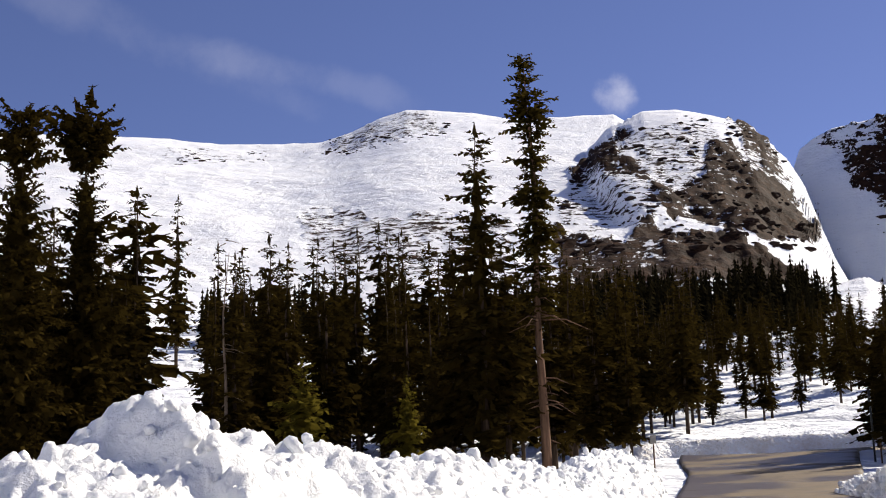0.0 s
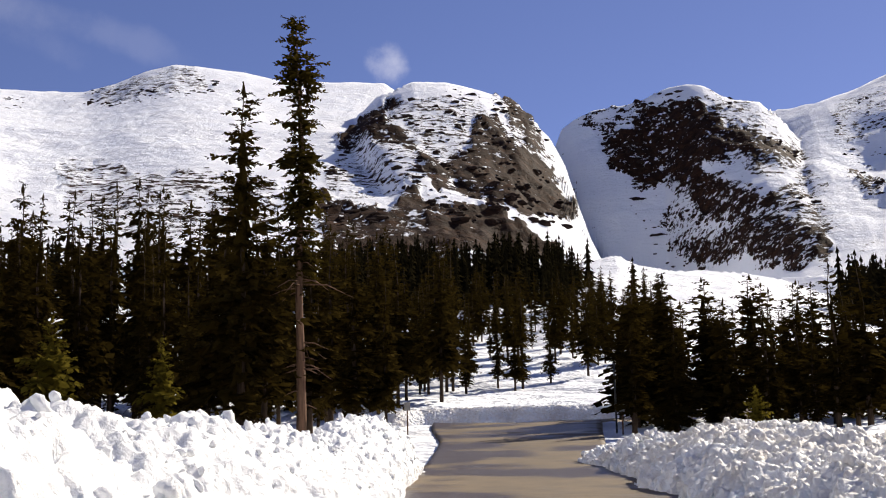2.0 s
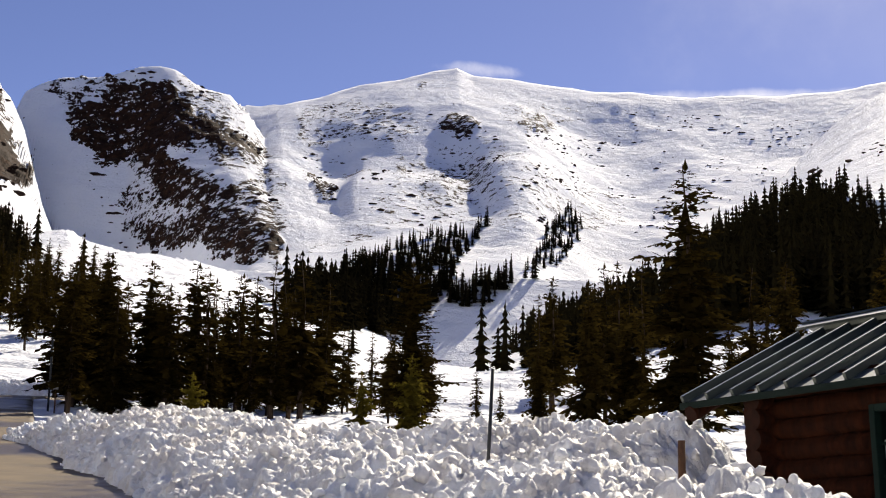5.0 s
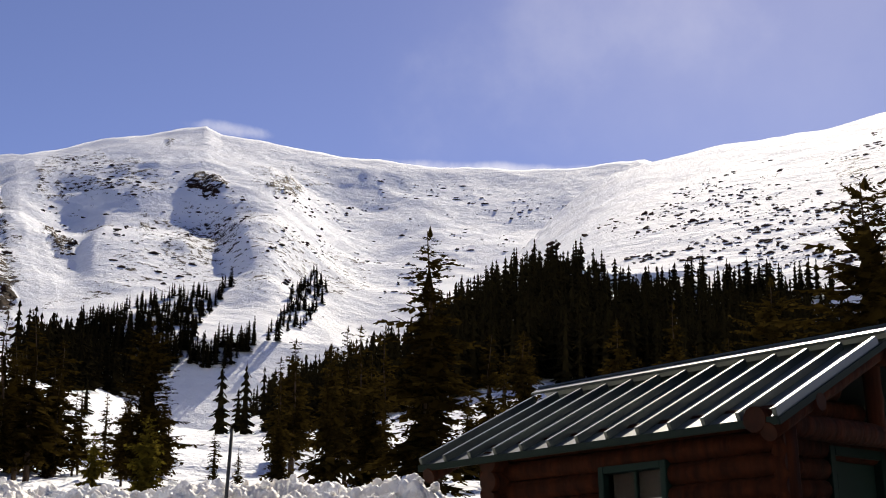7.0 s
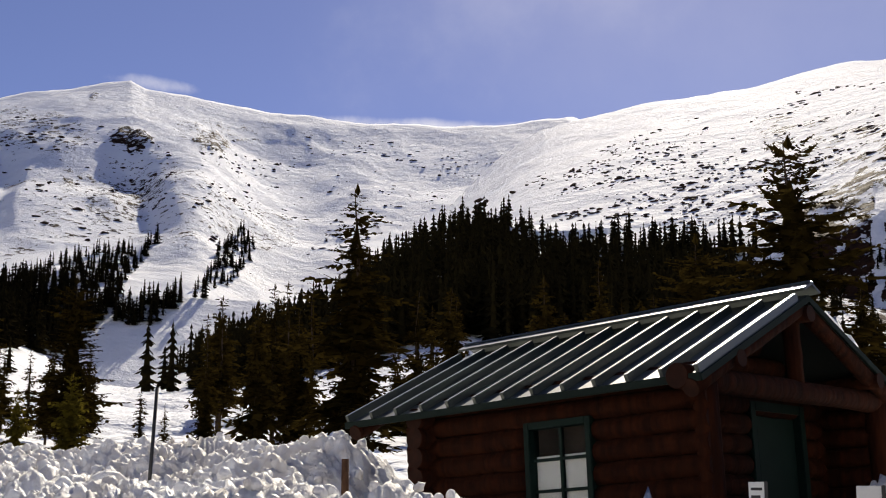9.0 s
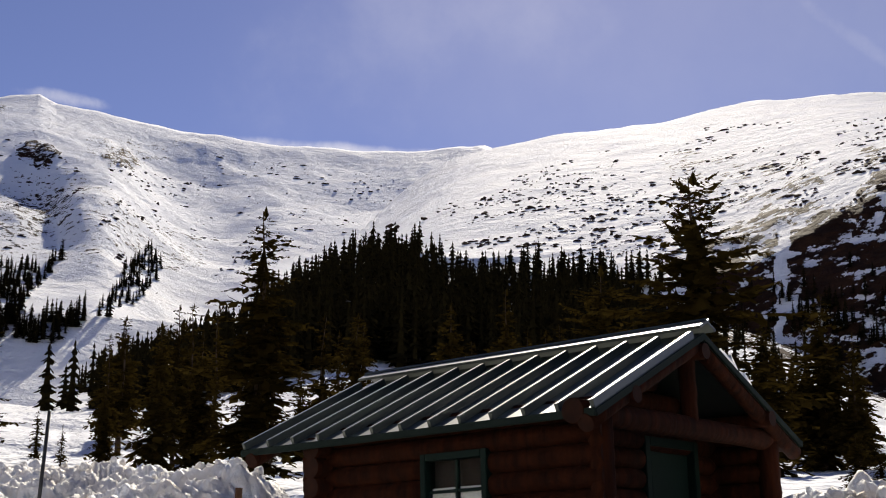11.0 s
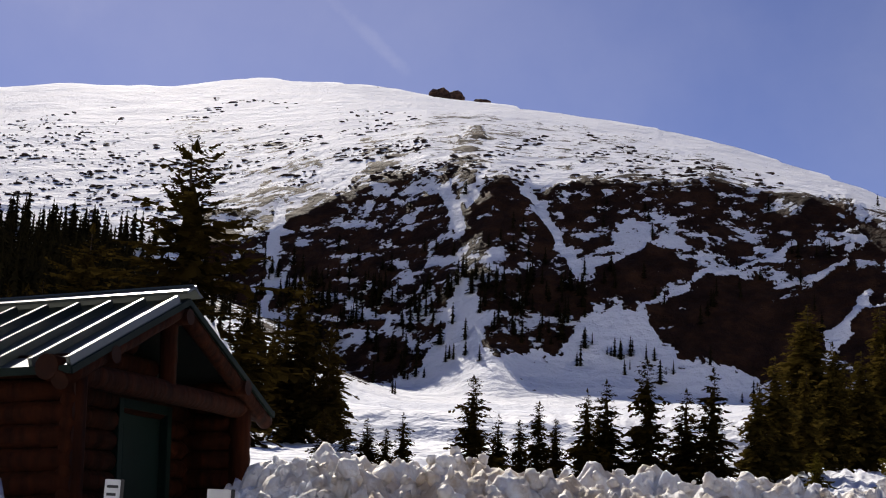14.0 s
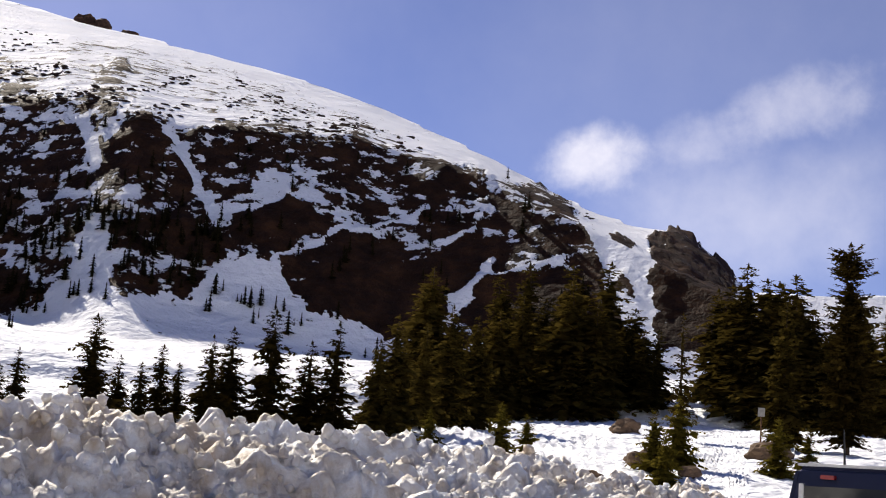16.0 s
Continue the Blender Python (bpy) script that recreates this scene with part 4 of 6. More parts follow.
# single trees that stand out: prototype, bearing, distance, top, width factor, label
SINGLE = (
    (CLUMP[0], -15.3, 40, 18.2, 0.72, "old dark pine with a clumped round top"),
    (CLUMP[1], -17.9, 37, 18.1, 0.7, "tall ragged dark pine at the edge of the woods"), (OPEN[0], -16.6, 46, 14.5, 1.2, DARK), (OPEN[2], -18.8, 42, 14.0, 1.3, DARK), (FULL[0], -17.3, 45, 12.6, 1.0, DARK), (FULL[2], -15.0, 47, 13.2, 0.95, DARK), (FULL[1], -13.5, 50, 11.6, 0.9, DARK), (FULL[3], -14.2, 50, 12.5, 0.9, DARK),
    (SLIM[0], -13.2, 60, 14.9, 1.0, DARK), (SLIM[1], -11.4, 230, 15.2, 0.8, DARK),
    (SNAG, -9.4, 60, 12.9, 1.0, "bare dead trunk with broken twigs"),
    (BUSHY[0], -6.2, 48, 8.2, 0.85, "yellow-green young fir beside the snow bank"),
    (BUSHY[1], -1.8, 50, 7.4, 0.7, "yellow-green young fir beside the snow bank"),
    (OPEN[1], 1.5, 58, 18.1, 1.0, "tall thin dark spruce with an open top"),
    (TALL, 4.0, 58, 20.8, 1.0, "very tall old spruce with a bare lower trunk"),
    (PINE[1], 32.0, 52, 9.9, 1.25, "dense dark pine with long side boughs"),
    (BUSHY[0], 32.0, 38, 5.9, 0.8, "yellow-green young fir behind the snow bank"),
    (BUSHY[1], 29.9, 40, 5.2, 0.75, "yellow-green young fir behind the snow bank"),
    (BUSHY[0], 22.9, 44, 4.9, 0.8, "yellow-green young fir behind the snow bank"),
    (SLIM[2], 34.8, 60, 5.3, 1.2, "small dark fir in the open snow"), (SLIM[3], 35.8, 62, 4.8, 1.2, "small dark fir in the open snow"),
    (FULL[0], 37.4, 60, 6.3, 1.0, DARK), (FULL[1], 39.5, 55, 9.2, 0.9, DARK), (FULL[2], 41.2, 58, 8.8, 0.95, DARK),
    (OPEN[2], 43.6, 45, 14.2, 1.5, "tall dark spruce with a tiered pointed top"),
    (PINE[0], 62.1, 42, 15.8, 1.45, "broad dark pine with tiered boughs behind the cabin"),
    (PINE[1], 58.1, 48, 11.9, 1.3, "dark pine behind the cabin roof"),
)
for proto, az, r, top, wide, label in SINGLE:
    label_tree(put_tree(proto, az, r, top=top, proto_height=10, wide=wide), label)
for az, top, r, wide in ((71.6, 4.9, 41, 1.0), (70.9, 4.2, 40, 1.1), (74.5, 6.6, 41, 1.0), (75.6, 5.0, 43, 0.9), (76.5, 4.8, 42, 1.0), (77.3, 5.6, 43, 0.9),
                         (78.0, 4.9, 45, 1.0), (79.3, 6.2, 41, 1.0), (80.1, 6.6, 43, 1.0), (81.8, 7.5, 42, 0.95), (83.4, 6.3, 43, 1.0), (84.5, 7.2, 42, 1.0)):
    label_tree(put_tree(random.choice(FULL), az, r, top=top, proto_height=10, wide=wide * 1.3), "dark green fir rising behind the dirty snow bank", "firs behind the bank")
for az, top, r in ((87.3, 6.6, 90), (88.4, 6.9, 95), (89.5, 7.8, 92), (90.3, 7.4, 88), (91.3, 8.2, 94), (92.3, 8.9, 95), (93.2, 8.8, 100), (94.2, 9.5, 98), (95.2, 8.9, 100), (96.0, 8.0, 98),
                   (96.7, 8.3, 100), (97.4, 7.6, 98), (98.0, 7.8, 100), (101.0, 9.8, 100), (101.6, 10.7, 98), (102.4, 10.1, 100), (102.9, 10.0, 96), (103.6, 9.3, 100), (104.3, 8.9, 98), (105.0, 8.4, 96), (105.8, 8.9, 99), (106.5, 8.3, 95), (107.2, 8.8, 92), (108.6, 8.0, 95), (110.5, 9.0, 95)):
    label_tree(put_tree(random.choice(GROVE), az, r + 6, top=top, proto_height=10, wide=1.45), "dense dark olive fir in a grove on the snow", "fir grove")
for az, top, r in ((86.3, 6.6, 50), (87.0, 7.7, 52), (88.2, 7.4, 54), (89.3, 8.3, 60), (90.4, 7.9, 64)):
    label_tree(put_tree(random.choice(GROVE), az, r, top=top, proto_height=10, wide=1.15), "olive-brown backlit fir at the edge of the grove", "fir grove")
for az, top, r in ((68.3, 4.9, 40), (69.2, 4.4, 42), (70.1, 4.6, 42)):
    label_tree(put_tree(random.choice(FULL), az, r, top=top, proto_height=10, wide=1.5), "dark green fir rising behind the dirty snow bank", "firs behind the bank")
label_tree(put_tree(SLIM[4], 99.0, 62, top=8.6, proto_height=10, wide=0.8), "thin reddish half-dead spruce", "")
label_tree(put_tree(GROVE[0], 103.2, 58, top=9.2, proto_height=10, wide=1.0), "sunlit green fir near the parked van", "")
label_tree(put_tree(CLUMP[1], 105.7, 56, top=11.2, proto_height=10, wide=1.0), "tall open pine with flat side boughs", "")
for i, (az, r, top) in enumerate(((91.6, 36, 4.3), (92.7, 38, 3.9), (86.0, 52, 3.6), (98.0, 36, 4.4), (99.0, 38, 5.0), (98.5, 33, 3.4), (103.0, 40, 4.4), (104.2, 42, 4.0), (88.6, 46, 3.8))):
    label_tree(put_tree(BUSHY[i % 2], az, r, top=top, proto_height=10, wide=0.95), "low olive-green young fir in the snow", "young firs on the flat")

# the woods beyond the road, tree by tree where they can be told apart
rng = random.Random(11)


def scatter(n, az0, az1, r0, r1, h0, h1, kinds, wide, group, label, keep=None, tops=None):
    done = 0
    spots = []
    while done < n:
        az, r = rng.uniform(az0, az1), rng.uniform(r0, r1)
        x, y = r * math.sin(radians(az)), r * math.cos(radians(az))
        if keep and not keep(az, r):
            done += 0.2
            continue
        if any((x - a) ** 2 + (y - b) ** 2 < 2.2 for a, b in spots):
            done += 0.1
            continue
        spots.append((x, y))
        done += 1
        top = float(np.interp(az, *tops)) - rng.random() ** 1.6 * (h1 - h0) if tops else None
        label_tree(put_tree(rng.choice(kinds), az, r, top=top, height=rng.uniform(h0, h1), proto_height=10, wide=wide * rng.uniform(0.85, 1.2), turn=rng.uniform(0, 360)), label, group)


WOOD = "dark spruce in the crowded woods beyond the road"
clearing = lambda az, r: not (-12.7 < az < -10.2 or r < 83 and -4.9 < az < -2.6)
scatter(44, -26, -12.8, 56, 110, 9.5, 14.5, SLIM + OPEN, 1.15, "woods beyond the road", WOOD)
TREELINE = ((-10.5, -6, -3, 0, 3, 6, 9, 12), (13.6, 13.6, 14.2, 13.7, 13.1, 12.6, 12.0, 11.4))
scatter(28, -10.4, 7.6, 58, 82, 0, 3.4, SLIM, 1.0, "woods beyond the road", WOOD, clearing, TREELINE)
scatter(44, -10.4, 7.6, 84, 125, 0, 2.6, SLIM + FULL[:2], 0.85, "woods beyond the road", WOOD, clearing, TREELINE)
scatter(22, 5.0, 11.0, 105, 165, 0, 2.0, SLIM, 0.8, "woods beyond the road", WOOD, None, TREELINE)
scatter(96, 8.5, 20, 122, 250, 6.5, 11, SLIM, 1.0, "scattered spruces on the slope", "dark spruce standing apart on the snowy slope")
scatter(58, 17.4, 28.5, 55, 80, 4.6, 7.4, SLIM[:3] + FULL[:1], 1.35, "grove behind the bank", "dark spruce in the grove behind the snow bank")
scatter(12, 27.5, 33, 55, 80, 3.8, 5.6, SLIM[:2] + FULL[:2], 1.15, "grove behind the bank", "dark spruce in the grove behind the snow bank")
scatter(34, 36.5, 56, 62, 130, 6.0, 10, FULL + SLIM, 1.1, "trees behind the cabin", "dark spruce behind the cabin")
scatter(44, 87, 111, 100, 128, 7, 11.5, GROVE, 1.4, "fir grove", "dense dark olive fir in a grove on the snow", lambda az, r: not 98.3 < az < 100.4)
scatter(20, 61.5, 68.5, 60, 130, 5.0, 8.5, FULL + SLIM, 1.25, "trees behind the cabin", "dark spruce behind the cabin")
scatter(22, 56, 68.5, 60, 150, 6.0, 10, FULL + SLIM, 1.1, "trees behind the cabin", "dark spruce behind the cabin")
for ob in SLIM + FULL + GROVE + OPEN + PINE + BUSHY + CLUMP + [TALL, SNAG]:
    drop_proto(ob)

# ---------- far woods ----------
def small_tree(rng, h, rad, tiers=9):
    """A far conifer: a thin heart and tiers of ragged drooping boughs."""
    co, faces = [], []
    for j in range(5):
        a = 1.2566 * j
        n = len(co)
        co += [(0, 0, h), (math.cos(a) * rad * 0.3, math.sin(a) * rad * 0.3, 0.03 * h), (math.cos(a + 1.2566) * rad * 0.3, math.sin(a + 1.2566) * rad * 0.3, 0.03 * h)]
        faces.append((n, n + 1, n + 2))
    for i in range(tiers):
        f = (i + rng.random() * 0.5) / tiers
        ring = rng.uniform(0.65, 1.2)
        for j in range(7):
            if rng.random() < 0.1:
                continue
            a = 6.283 * (j + rng.random() * 0.9) / 7 + i
            q = rad * ((1 - f) ** 0.8 * ring * rng.uniform(0.6, 1.2) + 0.06)
            w = 0.34 + 0.25 * rng.random()
            z = h * (0.05 + 0.93 * f)
            n = len(co)
            co += [(0, 0, min(z + 0.06 * h, h)), (math.cos(a - w) * q * 0.75, math.sin(a - w) * q * 0.75, z - 0.02 * h), (math.cos(a) * q, math.sin(a) * q, z - rng.uniform(0.02, 0.07) * h), (math.cos(a + w) * q * 0.75, math.sin(a + w) * q * 0.75, z - 0.02 * h)]
            faces += [(n, n + 1, n + 2), (n, n + 2, n + 3)]
    return np.array(co), np.array(faces)


SMALL = [small_tree(rng, 1.0, rng.uniform(0.14, 0.2), 9) for _ in range(14)]


def far_wood(name, label, spots):
    cos, fs, n = [], [], 0
    for x, y, z, h in spots:
        c, f = rng.choice(SMALL)
        a = rng.uniform(0, 6.283)
        w = rng.uniform(1.1, 1.65)
        q = np.stack([(c[:, 0] * math.cos(a) - c[:, 1] * math.sin(a)) * w, (c[:, 0] * math.sin(a) + c[:, 1] * math.cos(a)) * w, c[:, 2]], 1) * h + (x, y, z - 0.3)
        cos.append(q)
        fs.append(f + n)
        n += len(q)
    if not cos:
        return
    co, f = np.concatenate(cos), np.concatenate(fs)
    me = bpy.data.meshes.new(name)
    me.vertices.add(len(co))
    me.vertices.foreach_set("co", co.ravel())
    me.loops.add(f.size)
    me.loops.foreach_set("vertex_index", f.ravel())
    me.polygons.add(len(f))
    me.polygons.foreach_set("loop_start", np.arange(len(f)) * 3)
    me.update(calc_edges=True)
    me.materials.append(FAR_SHADED_NEEDLES)
    tagged(new(name, me), label, "woods", kind="stuff")


def stand(corners, count, h0, h1, dense=0.5, grain=0.9, nearest=240, streaks=False):
    """Spots on the slope within an outline of bearings and heights; thinner where dense is low."""
    xs, ys = zip(*corners)
    out = []
    az = np.array([rng.uniform(min(xs), max(xs)) for _ in range(count * 4)])
    el = np.array([rng.uniform(min(ys), max(ys)) for _ in range(count * 4)])
    clumps = fbm(az * 0.45, (el - 0.2 * az) * 2.6, 137, 4, 0.6) if streaks else fbm(az * grain, el * grain * 1.5, 131, 3)
    ok = inside(az, el, corners) & (clumps + dense > 0.25)
    spots = [(a, on_slope(a, e)) for a, e in zip(az[ok][:count], el[ok][:count])]
    spots = [(a, r) for a, r in spots if r and r > nearest]
    a, r = np.array(spots).T
    h, _ = land(a, r)
    return [(x, y, z, rng.uniform(h0, h1)) for x, y, z in zip(r * np.sin(np.radians(a)), r * np.cos(np.radians(a)), h)]


far_wood("spur_woods", "dark spruce woods climbing the valley spur", stand(((26.1, 7.6), (28.9, 9.0), (31.3, 10.5), (35.4, 11.6), (35.2, 11.0), (34.2, 9.9), (33.3, 8.2), (31.4, 6.6), (28.0, 7.0)), 560, 12, 19, 0.62)
         + stand(((37.2, 9.3), (37.6, 10.6), (38.8, 11.9), (39.4, 11.0), (38.6, 9.7), (37.5, 9.2)), 90, 12, 18, 0.8)
         + stand(((32.8, 8.0), (36.2, 9.3), (37.6, 9.3), (35.2, 7.9)), 60, 10, 16, 0.4))
far_wood("hillside_woods", "dense dark spruce woods on the hillside behind the cabin", stand(((34.0, 4.9), (36.9, 6.6), (39.7, 7.8), (42.5, 8.9), (45.1, 11.0), (48.0, 12.5), (50.2, 12.5), (51.9, 11.4), (55.3, 11.6), (58.4, 11.3), (60.7, 11.2), (62, 5), (46.5, 4.6), (37.0, 4.8)), 1700, 10, 16, 0.6, 1.3))
def foot_row(count):
    """Thin trees along the foot of the cliffs, whose shadows streak the apron below."""
    out = []
    for _ in range(count):
        az = rng.uniform(67, 88)
        r = np.interp(az, (50, 70, 90, 110), (480, 430, 400, 380)) + rng.uniform(-4, 9)
        h, _ = land(np.array([az]), np.array([r]))
        out.append((r * math.sin(radians(az)), r * math.cos(radians(az)), float(h[0]), rng.uniform(3.5, 8.5)))
    return out


far_wood("cliff_woods", "spruces on ledges and gullies of the cliffs", foot_row(30) + stand(((61, 11), (65.9, 10.6), (68.7, 11.0), (72.4, 10.8), (74.8, 10.4), (79.2, 10.2), (79.3, 8.2), (78.1, 7.5), (74.9, 8.1), (73.4, 9.9), (73.5, 8.0), (71.7, 6.2), (69.7, 6.8), (66, 6), (61, 6)), 300, 5, 9.5, 0.25, 1.6)
         + stand(((68, 3.6), (70, 4.3), (72.5, 5.9), (75, 7.2), (78, 6.6), (80, 7.4), (82, 6.7), (86, 6.4), (86, 6.8), (80, 7.9), (75, 7.8), (72, 6.6), (68, 4.6)), 26, 3, 7, 0.7, 2.0) + stand(((68, 14), (95, 14), (95, 8), (80, 9), (68, 8)), 70, 4, 7, 0.3))
far_wood("near_hill_woods", "scattered spruces on the snowy hill", stand(((6, 5.2), (6, 10.2), (14, 10.4), (17, 9.6), (20, 7.5), (31, 5.6), (31, 5.2), (20, 5.4)), 130, 6, 10, 0.4, 0.8))
far_wood("hilltop_woods", "dense dark spruce band along the snowy hilltop", stand(((5.1, 10.0), (10.4, 10.2), (14.3, 10.3), (15.4, 9.9), (16.7, 9.2), (14.7, 8.7), (10.4, 8.3), (5.1, 7.8)), 320, 8, 12.5, 0.5, 1.6))
far_wood("west_woods", "dark spruce woods below the mountains", stand(((-27, 5.2), (-27, 10.0), (-12.6, 10.0), (-12.6, 5.2)), 260, 8, 12, 0.6) + stand(((-10.4, 8.3), (-10.4, 10.0), (6, 10.2), (10.5, 9.5), (10.5, 8.3)), 260, 8, 12, 0.6))


# ---------- rocks that stand out of the snow on the mountainsides ----------
def crag_rock(rg):
    bm = bmesh.new()
    bmesh.ops.create_icosphere(bm, subdivisions=1 + (rg.random() < 0.3), radius=1)
    off = Vector((rg.uniform(0, 90), rg.uniform(0, 90), 0))
    co = np.array([tuple(v.co * (1 + 0.7 * noise.noise(v.co * 1.3 + off) + 0.3 * noise.noise(v.co * 3.7 + off))) for v in bm.verts])
    fs = np.array([[v.index for v in f.verts] for f in bm.faces])
    bm.free()
    return co, fs


CRAGS = [crag_rock(rng) for _ in range(14)]


def rocky_slope(name, label, groups):
    """Each group: outline, count, smallest and largest size, how dense, grain of the clusters."""
    cos, fs, n = [], [], 0
    for corners, count, s0, s1, dense, grain, streaks in groups:
        for x, y, z, s in stand(corners, count, s0, s1, dense, grain, 500, streaks):
            c, f = rng.choice(CRAGS)
            s = s0 + (s1 - s0) * ((s - s0) / (s1 - s0)) ** 2.2
            a = -math.atan2(x, y) + rng.uniform(-0.5, 0.5)
            q = c * (s * rng.uniform(0.8, 2.3), s * 0.8, s * rng.uniform(0.4, 0.8))
            q = np.stack([q[:, 0] * math.cos(a) - q[:, 1] * math.sin(a) + x, q[:, 0] * math.sin(a) + q[:, 1] * math.cos(a) + y, q[:, 2] + z + 0.1 * s], 1)
            cos.append(q)
            fs.append(f + n)
            n += len(q)
    co, f = np.concatenate(cos), np.concatenate(fs)
    me = mesh_from(name, co, f.tolist(), [CRAG])
    tagged(new(name, me), label, "rocks", kind="stuff")


rocky_slope("hillside_rocks", "small dark rocks showing through snow on the long hillside", (
    (((50.8, 14.1), (56.1, 16.8), (62.5, 17.6), (70.9, 17.4), (77.1, 16.6), (77.0, 14.0), (70.4, 14.6), (64.8, 12.4), (58.7, 12.0), (52.4, 12.6)), 1900, 0.25, 1.35, 0.20, 1.0, True),
    (((78, 16.4), (84, 16.2), (90, 14.3), (95, 12.3), (95, 11.2), (88, 13.4), (80, 14.0)), 700, 0.25, 1.2, 0.20, 1.2, True),
    (((77, 17.0), (84, 16.4), (84, 15.0), (77, 15.0)), 50, 0.5, 1.4, 0.2, 1.0, True)))
rocky_slope("mountain_rocks", "dark rocks scattered over the steep snowy mountain faces", (
    (((27.2, 13.1), (26.8, 15.2), (27.9, 16.4), (31.1, 16.6), (34.1, 16.2), (35.9, 14.1), (36.0, 12.0), (31.8, 11.4), (27.9, 11.6)), 240, 0.9, 3.6, 0.25, 1.2, False),
    (((36.5, 11), (37, 15.8), (41, 16.2), (50, 15.4), (51, 13.5), (45, 11.5), (38, 9.5)), 420, 0.8, 3.2, 0.2, 1.0, False),
    (((4.5, 12.0), (5.8, 15.5), (8.0, 17.4), (10.5, 17.8), (13.5, 16.9), (15.8, 14.0), (15.5, 11.5)), 420, 1.0, 4.5, 0.3, 1.1, False),
    (((16.2, 16.3), (19, 16.9), (22.6, 16.9), (25.4, 14.3), (26.6, 11.5), (25.5, 9.8), (19.5, 9.8), (18.0, 13)), 420, 1.0, 4.5, 0.3, 1.1, False),
    (((-12, 17.1), (-6, 17.0), (-3, 18.1), (0.4, 18.3), (0.4, 17.6), (-4, 16.8), (-12, 16.4)), 180, 0.9, 3.6, 0.2, 1.0, False)))

# ---------- log cabin ----------
def box_bm(x0, x1, y0, y1, z0, z1, bevel=0.0):
    bm = bmesh.new()
    bmesh.ops.create_cube(bm, size=1)
    bmesh.ops.transform(bm, matrix=Matrix.Translation(((x0 + x1) / 2, (y0 + y1) / 2, (z0 + z1) / 2)) @ Matrix.Diagonal((x1 - x0, y1 - y0, z1 - z0, 1)), verts=bm.verts)
    if bevel:
        bmesh.ops.bevel(bm, geom=bm.edges[:], offset=bevel, segments=2, affect="EDGES")
    return bm


def block(name, parent, mat, x0, x1, y0, y1, z0, z1, bevel=0.006, label=""):
    ob = part(name, box_bm(x0, x1, y0, y1, z0, z1, bevel), parent, label)
    ob.data.materials.append(mat)
    return ob


def log_mesh(a, b, rad, seed):
    """A peeled log from a to b: slightly bent, uneven, with pale sawn ends."""
    a, b = Vector(a), Vector(b)
    rg = random.Random(seed)
    n = 7
    up = Vector((0, 0, 1)) if abs((b - a).normalized().z) < 0.9 else Vector((1, 0, 0))
    path = [a.lerp(b, i / n) + up * rg.uniform(-0.006, 0.006) for i in range(n + 1)]
    co, faces = tube(path, [rad * rg.uniform(0.95, 1.05) for _ in path], 12)
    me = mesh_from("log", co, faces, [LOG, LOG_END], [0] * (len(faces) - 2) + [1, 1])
    me.polygons.foreach_set("use_smooth", [len(p.vertices) == 4 for p in me.polygons])
    return me


cabin = tagged(new("log_cabin"), "small dark log cabin with a green standing-seam metal roof", "cabin")
CX, CY = Vector((0.0211, 1.0002, 0)), Vector((-1.0002, 0.0211, 0))
cabin.matrix_world = Matrix(((CX.x, CY.x, 0, 10.38), (CX.y, CY.y, 0, 6.42), (0, 0, 1, 0.47), (0, 0, 0, 1))) @ pose(0, 0, 0, 0, 2.76, 0)
EAVE, RIDGE, HALF, LONG = 2.33, 3.299, 2.093, 4.67
PITCH = math.atan2(RIDGE - EAVE, HALF)
WX0, WX1, WY0, WY1 = 0.95, 3.72, -0.38, -3.80
DOOR_Y0, DOOR_Y1 = -3.22, -2.30
LR = 0.115
STEP = 0.212


def add_log(parent, a, b, rad=LR):
    part("log", log_mesh(a, b, rad, len(bpy.data.objects)), parent)


walls = new("log_walls")
walls.parent = cabin
WIN = (1.53, 2.24, 1.11, 2.04)
for i in range(12):
    z = 0.06 + i * STEP
    lo, hi = 0.14, WX1 + 0.28
    if WIN[2] - 0.05 < z < WIN[3] + 0.05:
        add_log(walls, (lo, WY0, z), (WIN[0] - 0.06, WY0, z))
        add_log(walls, (WIN[1] + 0.06, WY0, z), (hi, WY0, z))
    else:
        add_log(walls, (lo, WY0, z), (hi, WY0, z))
    add_log(walls, (lo, WY1, z), (hi, WY1, z))
    if i == 11:
        continue
    zc = z + STEP / 2
    if zc < 2.1:
        add_log(walls, (WX0, WY0 - 0.05, zc), (WX0, DOOR_Y1 + 0.1, zc))
        add_log(walls, (WX0, DOOR_Y0 - 0.1, zc), (WX0, WY1 + 0.05, zc))
    else:
        add_log(walls, (WX0, WY0 - 0.05, zc), (WX0, WY1 + 0.05, zc))
    add_log(walls, (WX1, WY0 + 0.28, zc), (WX1, WY1 - 0.28, zc))
for i in range(4):  # gable logs under the roof
    z = 2.50 + i * STEP
    half = (RIDGE - 0.16 - z) / math.tan(PITCH)
    if half > 0.15:
        for x in (WX0, WX1):
            add_log(walls, (x, -HALF - half, z), (x, -HALF + half, z), 0.11)
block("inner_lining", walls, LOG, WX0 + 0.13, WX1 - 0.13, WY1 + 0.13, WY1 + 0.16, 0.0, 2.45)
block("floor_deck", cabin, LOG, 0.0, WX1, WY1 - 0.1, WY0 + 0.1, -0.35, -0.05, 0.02)

